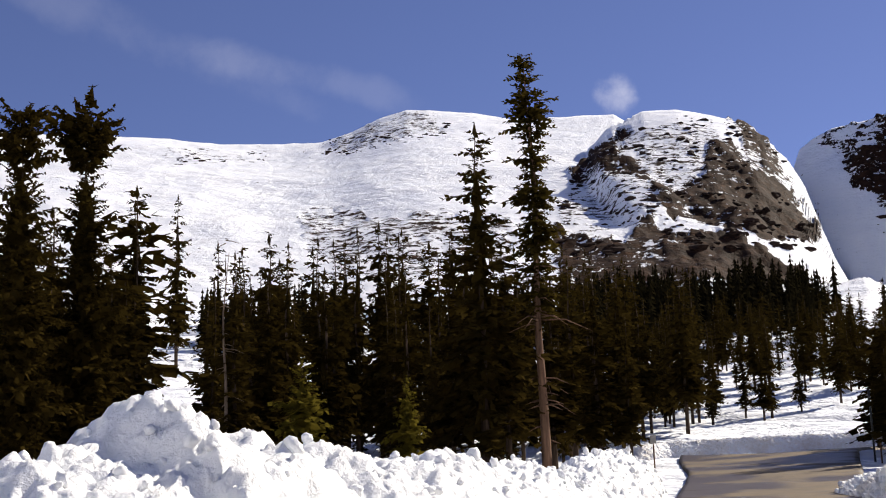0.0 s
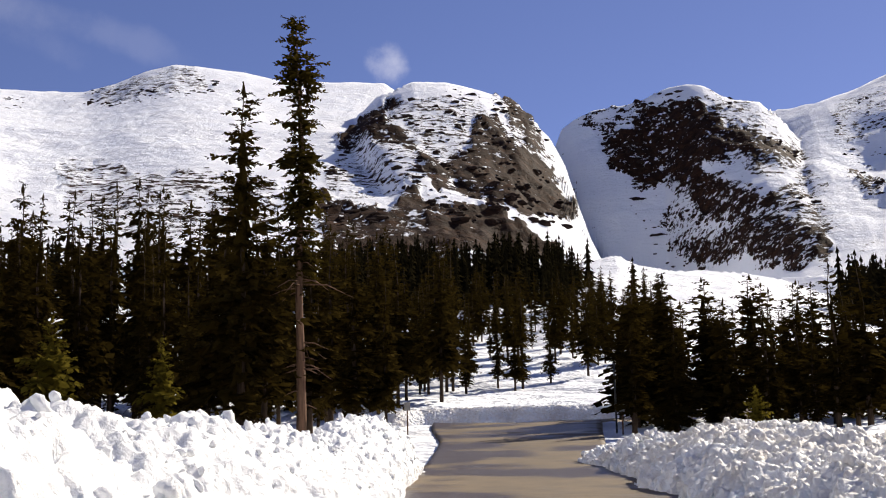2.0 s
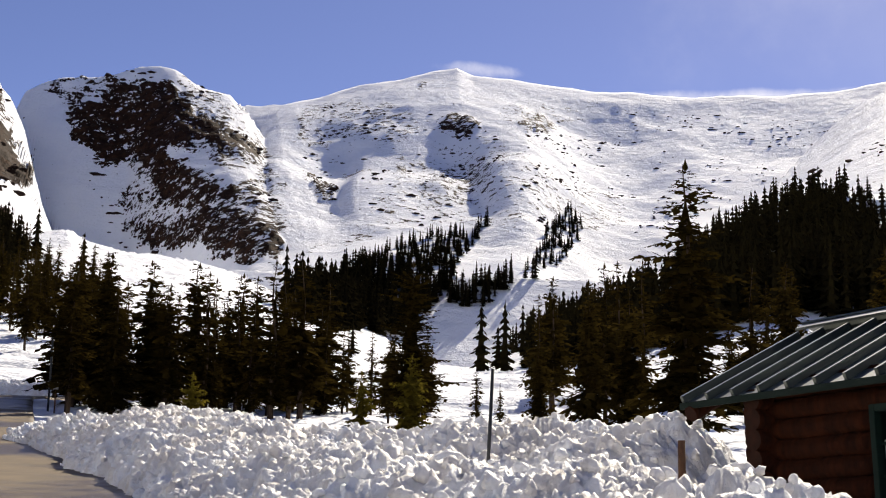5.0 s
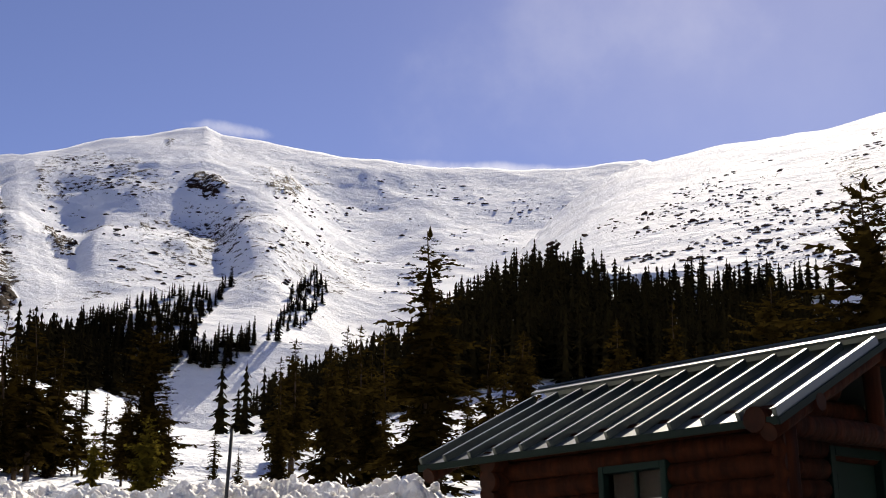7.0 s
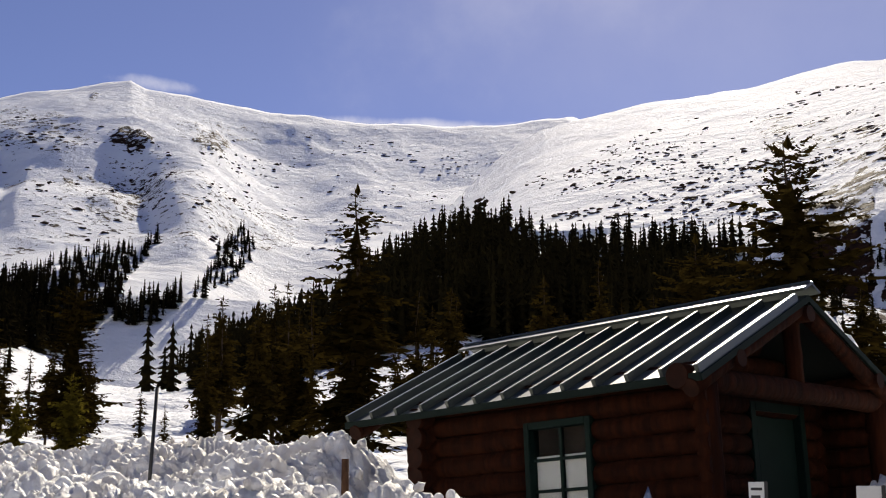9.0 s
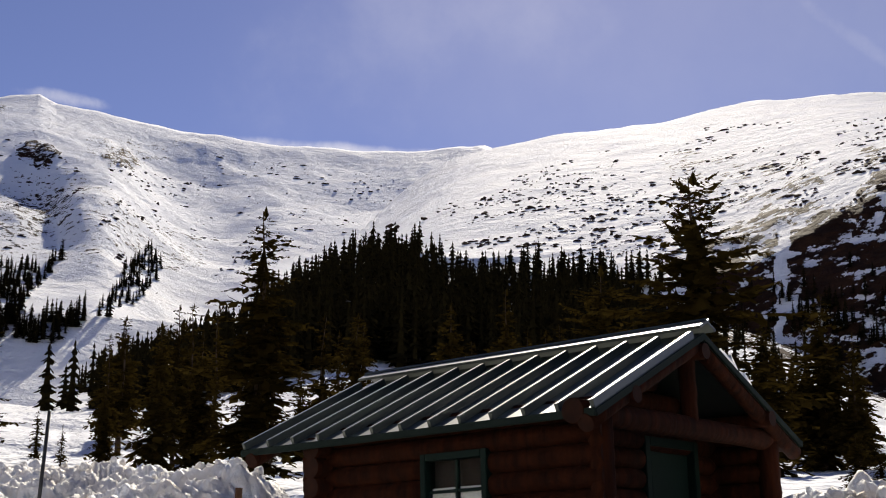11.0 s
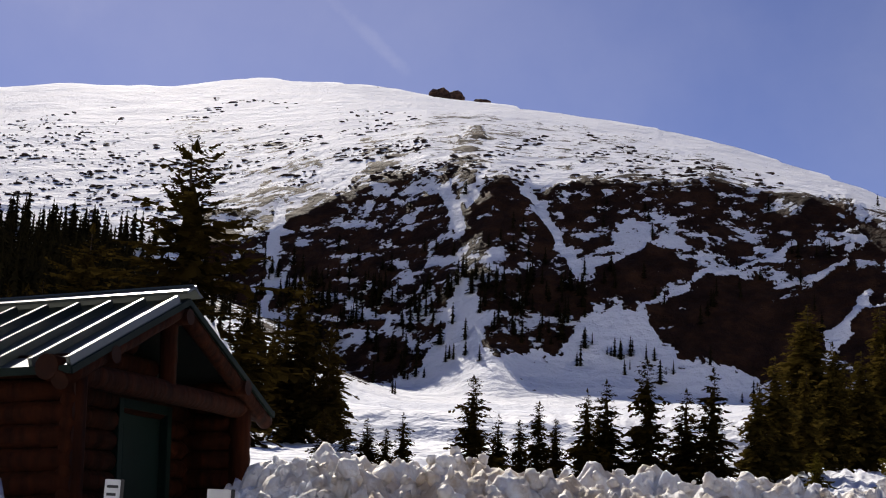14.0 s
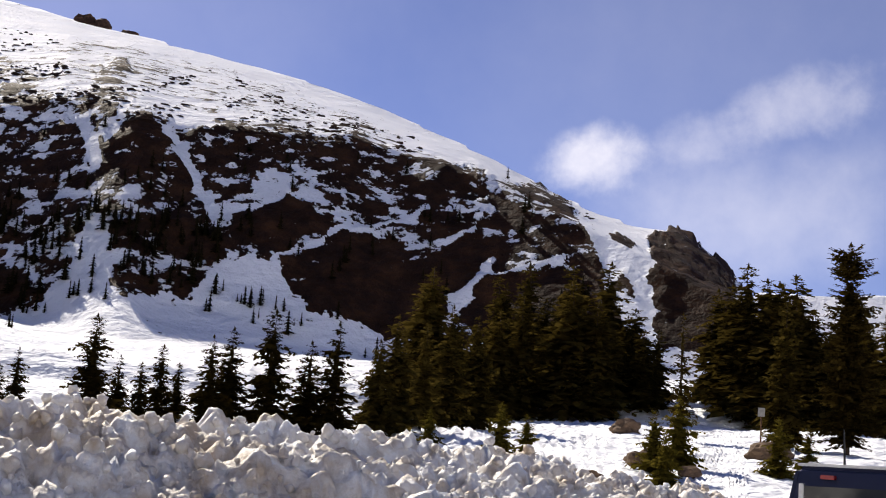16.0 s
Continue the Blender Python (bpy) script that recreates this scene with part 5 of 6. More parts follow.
# porch frame: posts, tie beam, rafters, purlin ends
for y in (WY0 - 0.02, WY1 + 0.02):
    part("porch_post", log_mesh((0.22, y, -0.05), (0.22, y, 2.30), 0.12, 31), cabin)
part("tie_beam", log_mesh((0.22, 0.05, 2.33), (0.22, -2 * HALF - 0.05, 2.33), 0.115, 32), cabin)
part("king_post", log_mesh((0.22, -HALF, 2.40), (0.22, -HALF, 3.08), 0.09, 33), cabin)
for sg in (-1, 1):
    dy, dz = math.cos(PITCH), math.sin(PITCH)
    for x in (0.10, LONG - 0.15):
        part("rafter", log_mesh((x, -HALF + sg * (HALF + 0.02), EAVE - 0.13), (x, -HALF + sg * 0.04, RIDGE - 0.14), 0.085, 34 + sg), cabin)
for y, z in ((-0.70, 2.52), (-2 * HALF + 0.70, 2.52), (-HALF, 3.10)):
    part("purlin", log_mesh((-0.02, y, z), (LONG - 0.06, y, z), 0.085, 37), cabin)

# roof: two metal sheets, seams, ridge cap, fascia
roof = new("metal_roof")
roof.parent = cabin


def roof_slab(side):
    bm = bmesh.new()
    nx, nz = -math.sin(PITCH) * side * -1, math.cos(PITCH)
    y0, y1 = (0.0, -HALF) if side > 0 else (-2 * HALF, -HALF)
    pts = []
    for x in (0.0, LONG):
        for y, z in ((y0, EAVE), (y1, RIDGE)):
            pts += [bm.verts.new((x, y, z)), bm.verts.new((x, y, z - 0.06))]
    a, a2, b, b2, c, c2, d, d2 = pts
    for f in ((a, c, d, b), (a2, b2, d2, c2), (a, a2, c2, c), (b, d, d2, b2), (a, b, b2, a2), (c, c2, d2, d)):
        bm.faces.new(f)
    bmesh.ops.recalc_face_normals(bm, faces=bm.faces)
    return bm


for side in (1, -1):
    ob = part("roof_sheet", roof_slab(side), roof)
    ob.data.materials.append(GREEN_METAL)
slope_len = math.hypot(HALF, RIDGE - EAVE)
seam_bm = box_bm(-0.022, 0.022, 0.0, slope_len - 0.20, 0.0, 0.085, 0.004)
seam_me = bpy.data.meshes.new("seam")
seam_bm.to_mesh(seam_me)
seam_bm.free()
seam_me.materials.append(GREEN_METAL)
for k in range(13):
    x = 0.025 + (LONG - 0.05) * k / 12
    part("seam", seam_me, roof, "", Matrix.Translation((x, 0.0, EAVE)) @ Matrix.Rotation(math.pi, 4, "Z") @ Matrix.Rotation(PITCH, 4, "X"))
    if k:
        part("seam", seam_me, roof, "", Matrix.Translation((x, -2 * HALF, EAVE)) @ Matrix.Rotation(PITCH, 4, "X"))
for side in (1, -1):
    ob = part("ridge_cap", box_bm(-0.06, LONG + 0.06, -0.03, 0.20, 0.0, 0.03, 0.004), roof, "",
              Matrix.Translation((0, -HALF - side * 0.02, RIDGE + 0.10)) @ (Matrix.Rotation(-PITCH, 4, "X") if side > 0 else Matrix.Rotation(math.pi, 4, "Z") @ Matrix.Translation((-LONG, 0, 0)) @ Matrix.Rotation(-PITCH, 4, "X")))
    ob.data.materials.append(GREEN_METAL)
    y = 0.02 if side > 0 else -2 * HALF - 0.02
    block("fascia", roof, GREEN_TRIM, -0.01, LONG + 0.01, y - 0.015, y + 0.015, EAVE - 0.07, EAVE + 0.004, 0.004)
    me = box_bm(-0.015, 0.015, -0.02, slope_len, -0.07, -0.004, 0.004)
    for x in (0.0, LONG):
        m = Matrix.Translation((x, 0.0 if side > 0 else -2 * HALF, EAVE)) @ (Matrix.Rotation(math.pi, 4, "Z") if side > 0 else Matrix.Identity(4)) @ Matrix.Rotation(PITCH, 4, "X")
        ob = part("rake_trim", me.copy(), roof, "", m)
        ob.data.materials.append(GREEN_TRIM)
    me.free()

# window with four panes and a pale blind
GLASS, gnt, gbs = material("window_glass")
gbs.inputs["Base Color"].default_value = (0.9, 0.93, 0.92, 1)
gbs.inputs["Roughness"].default_value = 0.03
gbs.inputs["Transmission Weight"].default_value = 1.0
gbs.inputs["IOR"].default_value = 1.08
gbs.inputs["Specular IOR Level"].default_value = 0.1
BLIND = plain_material("pale_blind", (0.62, 0.60, 0.57), (0.72, 0.70, 0.67), 0.8, 0, 14, 0.002)
ROOM_SHADE = plain_material("room_shade", (0.02, 0.014, 0.01), (0.035, 0.025, 0.018), 0.9, 0, 3, 0)
window = new("window")
window.parent = cabin
wx0, wx1, wz0, wz1 = WIN
fy0, fy1 = WY0 - 0.06, WY0 + 0.13
for x0, x1, z0, z1 in ((wx0 - 0.07, wx0, wz0 - 0.07, wz1 + 0.07), (wx1, wx1 + 0.07, wz0 - 0.07, wz1 + 0.07), (wx0, wx1, wz1, wz1 + 0.07), (wx0, wx1, wz0 - 0.07, wz0)):
    block("window_frame", window, GREEN_PAINT, x0, x1, fy0, fy1, z0, z1)
xm, zm = (wx0 + wx1) / 2, wz0 + 0.5
block("mullion", window, GREEN_PAINT, xm - 0.018, xm + 0.018, WY0 + 0.02, WY0 + 0.07, wz0, wz1)
for z in (wz0 + 0.31, wz0 + 0.62):
    block("glazing_bar", window, GREEN_PAINT, wx0, wx1, WY0 + 0.025, WY0 + 0.065, z - 0.016, z + 0.016)
for i in range(2):
    for j in range(3):
        x0 = wx0 if i == 0 else xm + 0.018
        x1 = xm - 0.018 if i == 0 else wx1
        pane = block("pane", window, GLASS, x0, x1, WY0 + 0.04, WY0 + 0.046, wz0 + 0.31 * j + 0.016, wz0 + 0.31 * (j + 1) - 0.016, 0.0)
        pane.visible_shadow = False
block("blind", window, BLIND, wx0, wx1, WY0 + 0.0, WY0 + 0.012, wz0, wz0 + 0.66, 0.002, "pale fabric blind behind the lower panes")
# Dark sheet close behind the upper panes stands in for the unlit room.
block("dark_room", window, ROOM_SHADE, wx0, wx1, WY0 - 0.05, WY0 - 0.03, wz0 + 0.6, wz1, 0.0)

# door in the porch
door = new("door")
door.parent = cabin
block("door_leaf", door, GREEN_PAINT, WX0 - 0.03, WX0 + 0.02, DOOR_Y0, DOOR_Y1, 0.15, 2.22)
for y0, y1, z0, z1 in ((DOOR_Y0 - 0.1, DOOR_Y0, 0.1, 2.32), (DOOR_Y1, DOOR_Y1 + 0.1, 0.1, 2.32), (DOOR_Y0, DOOR_Y1, 2.22, 2.32)):
    block("door_frame", door, GREEN_PAINT, WX0 - 0.12, WX0 + 0.06, y0, y1, z0, z1)
for z0, z1 in ((0.3, 1.05), (1.2, 2.08)):
    block("door_panel", door, GREEN_PAINT, WX0 - 0.045, WX0 - 0.03, DOOR_Y0 + 0.12, DOOR_Y1 - 0.12, z0, z1)
STEEL = plain_material("brushed_steel", (0.45, 0.45, 0.45), (0.6, 0.6, 0.6), 0.35, 1.0, 20, 0)
block("door_handle", door, STEEL, WX0 - 0.12, WX0 - 0.03, DOOR_Y1 - 0.1, DOOR_Y1 - 0.05, 1.10, 1.14)

# remnant of snow on the far rake
def snow_strip(name, label, pts, width, height, mat=None, category="snow"):
    co, faces = [], []
    n = len(pts)
    for i, p in enumerate(pts):
        q = pts[min(i + 1, n - 1)] - pts[max(i - 1, 0)]
        sd = Vector((-q.y, q.x, 0)).normalized()
        for k in range(7):
            a = math.pi * k / 6
            lump = 0.75 + 0.5 * noise.noise(p * 3.1 + Vector((k * 0.7, 0, 0)))
            top = float(np.interp(i / (n - 1), np.linspace(0, 1, len(height)), height))
            co.append(p + sd * math.cos(a) * width * lump + Vector((0, 0, math.sin(a) * top * lump * (0.4 if i in (0, n - 1) else 1))))
    for i in range(n - 1):
        for k in range(6):
            faces.append((i * 7 + k, i * 7 + k + 1, i * 7 + k + 8, i * 7 + k + 7))
    return tagged(new(name, mesh_from(name, co, faces, [mat or SNOW], smooth=True)), label, category)


cm = cabin.matrix_world
snow_strip("roof_snow", "last wedge of old snow on the cabin's far roof slope",
           [cm @ Vector((0.24 + 0.04 * math.sin(i * 1.3), -HALF - 0.38 - 0.085 * i, RIDGE - (0.38 + 0.085 * i) * math.tan(PITCH) - 0.02)) for i in range(11)], 0.16, (0.06, 0.18, 0.30, 0.41, 0.50, 0.22))
snow_strip("roof_snow", "crumb of old snow at the foot of the cabin's far roof slope",
           [cm @ Vector((0.10, -2 * HALF + 0.42 - 0.05 * i, EAVE + (0.42 - 0.05 * i) * math.tan(PITCH))) for i in range(5)], 0.06, (0.05, 0.08, 0.05))
snow_strip("wall_drift", "shaded snow drift piled against the cabin wall",
           [cm @ Vector((-0.15 + 0.10 * i, 0.42 + 0.06 * math.sin(i * 1.7), -0.20)) for i in range(11)], 0.40, (1.3, 1.68, 1.72, 1.70, 1.64, 1.2))

# ---------- notice, board, marker poles ----------
PAPER = plain_material("white_board", (0.66, 0.66, 0.64), (0.76, 0.76, 0.74), 0.55, 0, 8, 0.001)
SIGN_BACK = plain_material("weathered_sign_back", (0.20, 0.19, 0.17), (0.30, 0.28, 0.26), 0.6, 0, 8, 0.001)
BLACK = plain_material("black_paint", (0.012, 0.012, 0.012), (0.02, 0.02, 0.02), 0.5, 0, 8, 0)
RUSTY = plain_material("weathered_post", (0.07, 0.035, 0.02), (0.13, 0.07, 0.04), 0.85, 0, 10, 0.003)


def pole_mesh(rad, height, mat, sides=8):
    co, faces = tube([Vector((0, 0, -0.4)), Vector((0.004, 0, height * 0.5)), Vector((0, 0.003, height))], [rad, rad, rad * 0.9], sides)
    return mesh_from("pole", co, faces, [mat], smooth=True)


def notice(az, r, top, w, h, label, bars):
    """A small white board with lines on a post, facing the lot."""
    p = place(az, r)
    th = new("notice_board")
    z = EYE + r * math.tan(radians(top)) - p.z
    th.matrix_world = Matrix.Translation(p) @ pose(0, 0, 0, 0, 0, -az)
    part("post", pole_mesh(0.03, z - 0.02, RUSTY), th)
    block("board", th, PAPER, -w / 2, w / 2, -0.05, -0.032, z - h, z, 0.003)
    block("edge", th, BLACK, w / 2 + 0.001, w / 2 + 0.03, -0.055, -0.028, z - h, z + 0.004, 0.003)
    for k in range(bars):
        zz = z - 0.06 - k * 0.065
        block("line", th, BLACK, -w * 0.36, w * (0.36 - 0.12 * (k % 2)), -0.053, -0.0502, zz - 0.012, zz + 0.012, 0.0)
    return tagged(th, label, "notice board")


notice(59.9, 12.0, 1.55, 0.13, 0.42, "small white notice with dark lines by the cabin door", 5)
notice(64.2, 10.2, 1.35, 0.17, 0.60, "plain white board on a post beside the snow bank", 0)


def marker(az, r, base_el, top_el, rad, mat, name, label, lean=(0, 0)):
    p = place(az, r)
    z1 = EYE + r * math.tan(radians(top_el))
    ob = new(name, pole_mesh(rad, z1 - p.z, mat))
    ob.matrix_world = Matrix.Translation(p) @ pose(0, 0, 0, lean[0], lean[1], 0)
    return tagged(ob, label, "pole")


marker(34.9, 15.5, 0, 5.4, 0.022, BLACK, "snow_pole", "thin dark snow pole standing in the bank", (0, 3))
marker(43.0, 13.0, 0, 2.5, 0.04, RUSTY, "wooden_stake", "short weathered wooden stake in the snow")
marker(17.2, 60, 0, 6.1, 0.045, BLACK, "snow_pole", "tall thin dark pole beside the road")
marker(22.6, 46, 0, 3.6, 0.05, RUSTY, "wooden_stake", "short weathered wooden stake in the snow")


def road_sign(az, r, top, w, h, label):
    p = place(az, r)
    z = EYE + r * math.tan(radians(top)) - p.z
    th = new("road_sign")
    th.matrix_world = Matrix.Translation(p) @ pose(0, 0, 0, 0, 0, -az)
    part("post", pole_mesh(0.035, z - 0.01, RUSTY), th)
    block("panel", th, SIGN_BACK, -w / 2, w / 2, -0.06, -0.036, z - h, z, 0.01)
    return tagged(th, label, "sign")


road_sign(8.45, 60, 4.6, 0.26, 0.36, "small pale sign on a post at the road edge")
road_sign(17.45, 58, 4.3, 0.22, 0.34, "small pale sign on a post at the road edge")
road_sign(102.3, 56, 4.75, 0.28, 0.36, "small white sign among the trees")

# ---------- parked van ----------
VAN_BLUE = plain_material("dark_blue_paint", (0.012, 0.016, 0.045), (0.016, 0.020, 0.055), 0.25, 0.3, 2, 0)
RED = plain_material("red_lamp_lens", (0.35, 0.01, 0.01), (0.45, 0.02, 0.02), 0.2, 0, 4, 0)
TINTED, tnt, tbs = material("tinted_glass")
tbs.inputs["Base Color"].default_value = (0.012, 0.016, 0.016, 1)
tbs.inputs["Roughness"].default_value = 0.04
TYRE = plain_material("tyre_rubber", (0.015, 0.015, 0.015), (0.025, 0.025, 0.025), 0.85, 0, 12, 0.003)


def van():
    th = new("van")
    bm = box_bm(-0.92, 0.92, 0, 4.6, 0.35, 1.05, 0.06)
    part("body", bm, th).data.materials.append(VAN_BLUE)
    bm = box_bm(-0.88, 0.88, 0.03, 3.5, 1.05, 1.70, 0.0)
    for v in bm.verts:
        if v.co.z > 1.5:
            v.co.x *= 0.9
            v.co.y += 0.10 if v.co.y < 1 else -0.45
    bmesh.ops.bevel(bm, geom=bm.edges[:], offset=0.05, segments=3, affect="EDGES")
    part("cab", bm, th).data.materials.append(VAN_BLUE)
    block("rear_window", th, TINTED, -0.68, 0.68, 0.035, 0.06, 1.12, 1.52, 0.0)
    for sg in (-1, 1):
        block("tail_lamp", th, RED, sg * 0.80 - 0.07, sg * 0.80 + 0.07, -0.015, 0.05, 0.75, 1.05, 0.01)
        block("side_window", th, TINTED, sg * 0.85 - 0.02, sg * 0.85 + 0.02, 0.35, 2.7, 1.13, 1.52, 0.0)
        block("roof_rail", th, STEEL, sg * 0.72 - 0.02, sg * 0.72 + 0.02, 0.3, 2.8, 1.71, 1.745, 0.006)
        for y in (0.85, 3.7):
            w = new("wheel")
            w.parent = th
            co, faces = tube([Vector((sg * 0.78, y, 0.34)), Vector((sg * 0.95, y, 0.34))], [0.34, 0.34], 20)
            part("tyre", mesh_from("tyre", co, faces, [TYRE]), w)
            co, faces = tube([Vector((sg * 0.93, y, 0.34)), Vector((sg * 0.96, y, 0.34))], [0.2, 0.19], 16)
            part("rim", mesh_from("rim", co, faces, [STEEL]), w)
    block("rear_bumper", th, BLACK, -0.9, 0.9, -0.08, 0.02, 0.38, 0.58, 0.02)
    block("roof_lamp", th, RED, -0.56, -0.45, 0.05, 0.12, 1.585, 1.62, 0.004)
    for x in (-0.70, 0.70):
        block("window_trim", th, STEEL, x - 0.02, x + 0.02, 0.02, 0.065, 1.10, 1.54, 0.004)
    block("roof_edge", th, STEEL, -0.76, 0.76, 0.10, 0.14, 1.695, 1.72, 0.006)
    co, faces = tube([Vector((-0.5, 0.5, 1.68)), Vector((-0.5, 0.46, 2.05))], [0.012, 0.006], 5)
    part("aerial", mesh_from("aerial", co, faces, [BLACK]), th)
    p = place(107.4, 10.4)
    th.matrix_world = Matrix.Translation((p.x, p.y, p.z)) @ pose(0, 0, 0, 0, 0, -122) @ Matrix.Diagonal((0.95, 0.95, 0.86, 1))
    return tagged(th, "dark blue van parked beside the dirty snow bank", "van")


van()

# ---------- boulders and skyline tors ----------
STONE = plain_material("brown_boulder", (0.07, 0.045, 0.03), (0.19, 0.125, 0.08), 0.85, 0, 2.5, 0.05)
TOR = plain_material("dark_tor", (0.03, 0.018, 0.014), (0.11, 0.06, 0.04), 0.9, 0, 0.25, 1.0)


def rock_mesh(seed, size, sub=3):
    bm = bmesh.new()
    bmesh.ops.create_icosphere(bm, subdivisions=sub, radius=1)
    off = Vector((seed * 3.7, seed * 1.3, seed * 0.7))
    for v in bm.verts:
        c = v.co.normalized()
        k = 1 + 0.45 * noise.noise(c * 1.4 + off) + 0.22 * noise.noise(c * 3.5 + off)
        v.co = Vector((c.x * size[0], c.y * size[1], c.z * size[2])) * k
    me = bpy.data.meshes.new("rock")
    bm.to_mesh(me)
    bm.free()
    return me


def boulder(az, r, size, seed, mat, name, label, sink=0.3, category="boulder"):
    me = rock_mesh(seed, size)
    me.materials.append(mat)
    ob = new(name, me)
    p = place(az, r)
    ob.matrix_world = Matrix.Translation((p.x, p.y, p.z + size[2] * (1 - 2 * sink))) @ pose(0, 0, 0, 0, 0, -az)
    return tagged(ob, label, category)


for az, r, s, k in ((98.6, 40, 0.5, 1), (97.6, 38, 0.5, 2), (102.6, 50, 0.75, 3), (96.8, 70, 0.8, 4), (95.5, 33, 0.28, 5), (99.5, 36, 0.3, 6)):
    boulder(az, r, (s, s * 0.8, s * 0.6), k, STONE, "boulder", "brown boulder poking out of the snow")
for az, r, wdt, hgt, k in ((72.55, 1165, 9, 5, 11), (73.2, 1165, 8, 5, 12), (74.35, 1150, 10, 6.5, 13)):
    boulder(az, r, (wdt, 8, hgt), k, TOR, "rock_tor", "dark rock tor standing on the snowy skyline", 0.25, "rock")

# ---------- road ----------
def resample(pts, step):
    d = np.concatenate([[0], np.cumsum(np.hypot(*np.diff(np.array(pts), axis=0).T[:2]))])
    s = np.arange(0, d[-1], step)
    a = np.array(pts)
    out = np.stack([np.interp(s, d, a[:, i]) for i in range(a.shape[1])], 1)
    k = 9
    pad = np.pad(out, ((k // 2, k // 2), (0, 0)), mode="edge")
    return np.stack([np.convolve(pad[:, i], np.ones(k) / k, "valid") for i in range(a.shape[1])], 1)


def heights(x, y):
    az, r = np.degrees(np.arctan2(x, y)), np.hypot(x, y)
    return land(az, np.maximum(r, 0.3))[0]


def build_road():
    left = [(-9, -8), (-8, 3), (-4, 9), (0.6, 18), (2.8, 23), (4.0, 29), (5.7, 36), (9.2, 54), (12.0, 73), (15.4, 91), (19, 96.5), (26, 97.5), (40, 97)]
    right = [(16, -10), (13, -2), (9.4, 4), (9.0, 12), (8.6, 20), (9.3, 26), (11.2, 36), (14.4, 47.5), (17.5, 58), (20.8, 69), (26, 78), (32, 82), (42, 83)]
    n = 160
    L = resample(left, 0.2)
    Rr = resample(right, 0.2)
    L = L[np.linspace(0, len(L) - 1, n).astype(int)]
    Rr = Rr[np.linspace(0, len(Rr) - 1, n).astype(int)]
    m = 40
    f = np.linspace(0, 1, m)[None, :, None]
    P = L[:, None, :] * (1 - f) + Rr[:, None, :] * f
    edge = 0.5 * (fbm(P[..., 0] / 2.5, P[..., 1] / 2.5, 301, 3))
    Z = heights(P[..., 0].ravel(), P[..., 1].ravel()).reshape(n, m)
    lift = 0.10 + 0.03 * np.clip(np.hypot(P[..., 0], P[..., 1]) / 40, 0, 5)
    lift[:, 0] = lift[:, -1] = -0.3
    lift[:, 1] += 0.25 * np.minimum(edge[:, 1], 0)
    lift[:, -2] += 0.25 * np.minimum(edge[:, -2], 0)
    co = np.concatenate([P, (Z + lift)[..., None]], -1).reshape(-1, 3)
    idx = np.arange(n * m).reshape(n, m)
    faces = np.stack([idx[:-1, :-1], idx[:-1, 1:], idx[1:, 1:], idx[1:, :-1]], -1).reshape(-1, 4)
    me = mesh_from("road", co, faces.tolist(), [ROAD], smooth=True)
    return tagged(new("road", me), "sandy brown asphalt road with damp patches between snow banks", "road", kind="structure")


build_road()


# ---------- ploughed snow banks ----------
def cells(u, v, seed, size):
    """Rounded lumps: domes round scattered points."""
    u, v = u / size, v / size
    iu, iv = np.floor(u).astype(np.int64), np.floor(v).astype(np.int64)
    best = np.full(u.shape, 9.0)
    for du in (-1, 0, 1):
        for dv in (-1, 0, 1):
            cu, cv = iu + du, iv + dv
            pu, pv = cu + lattice(cu, cv, seed), cv + lattice(cu, cv, seed + 7)
            rad = 0.55 + 0.6 * lattice(cu, cv, seed + 13)
            best = np.minimum(best, ((u - pu) ** 2 + (v - pv) ** 2) / rad ** 2)
    return np.sqrt(np.clip(1 - best, 0, 1))


def chunk(rg, s):
    bm = bmesh.new()
    bmesh.ops.create_icosphere(bm, subdivisions=2, radius=1)
    off = Vector((rg.uniform(0, 50), rg.uniform(0, 50), 0))
    sc = (s * rg.uniform(0.7, 1.3), s * rg.uniform(0.7, 1.2), s * rg.uniform(0.6, 1.1))
    rot = Euler((rg.uniform(0, 6), rg.uniform(0, 6), rg.uniform(0, 6))).to_matrix()
    co = [rot @ (Vector((v.co.x * sc[0], v.co.y * sc[1], v.co.z * sc[2])) * (1 + 0.5 * noise.noise(v.co * 1.6 + off) + 0.25 * noise.noise(v.co * 4 + off))) for v in bm.verts]
    fs = [tuple(v.index for v in f.verts) for f in bm.faces]
    bm.free()
    return co, fs


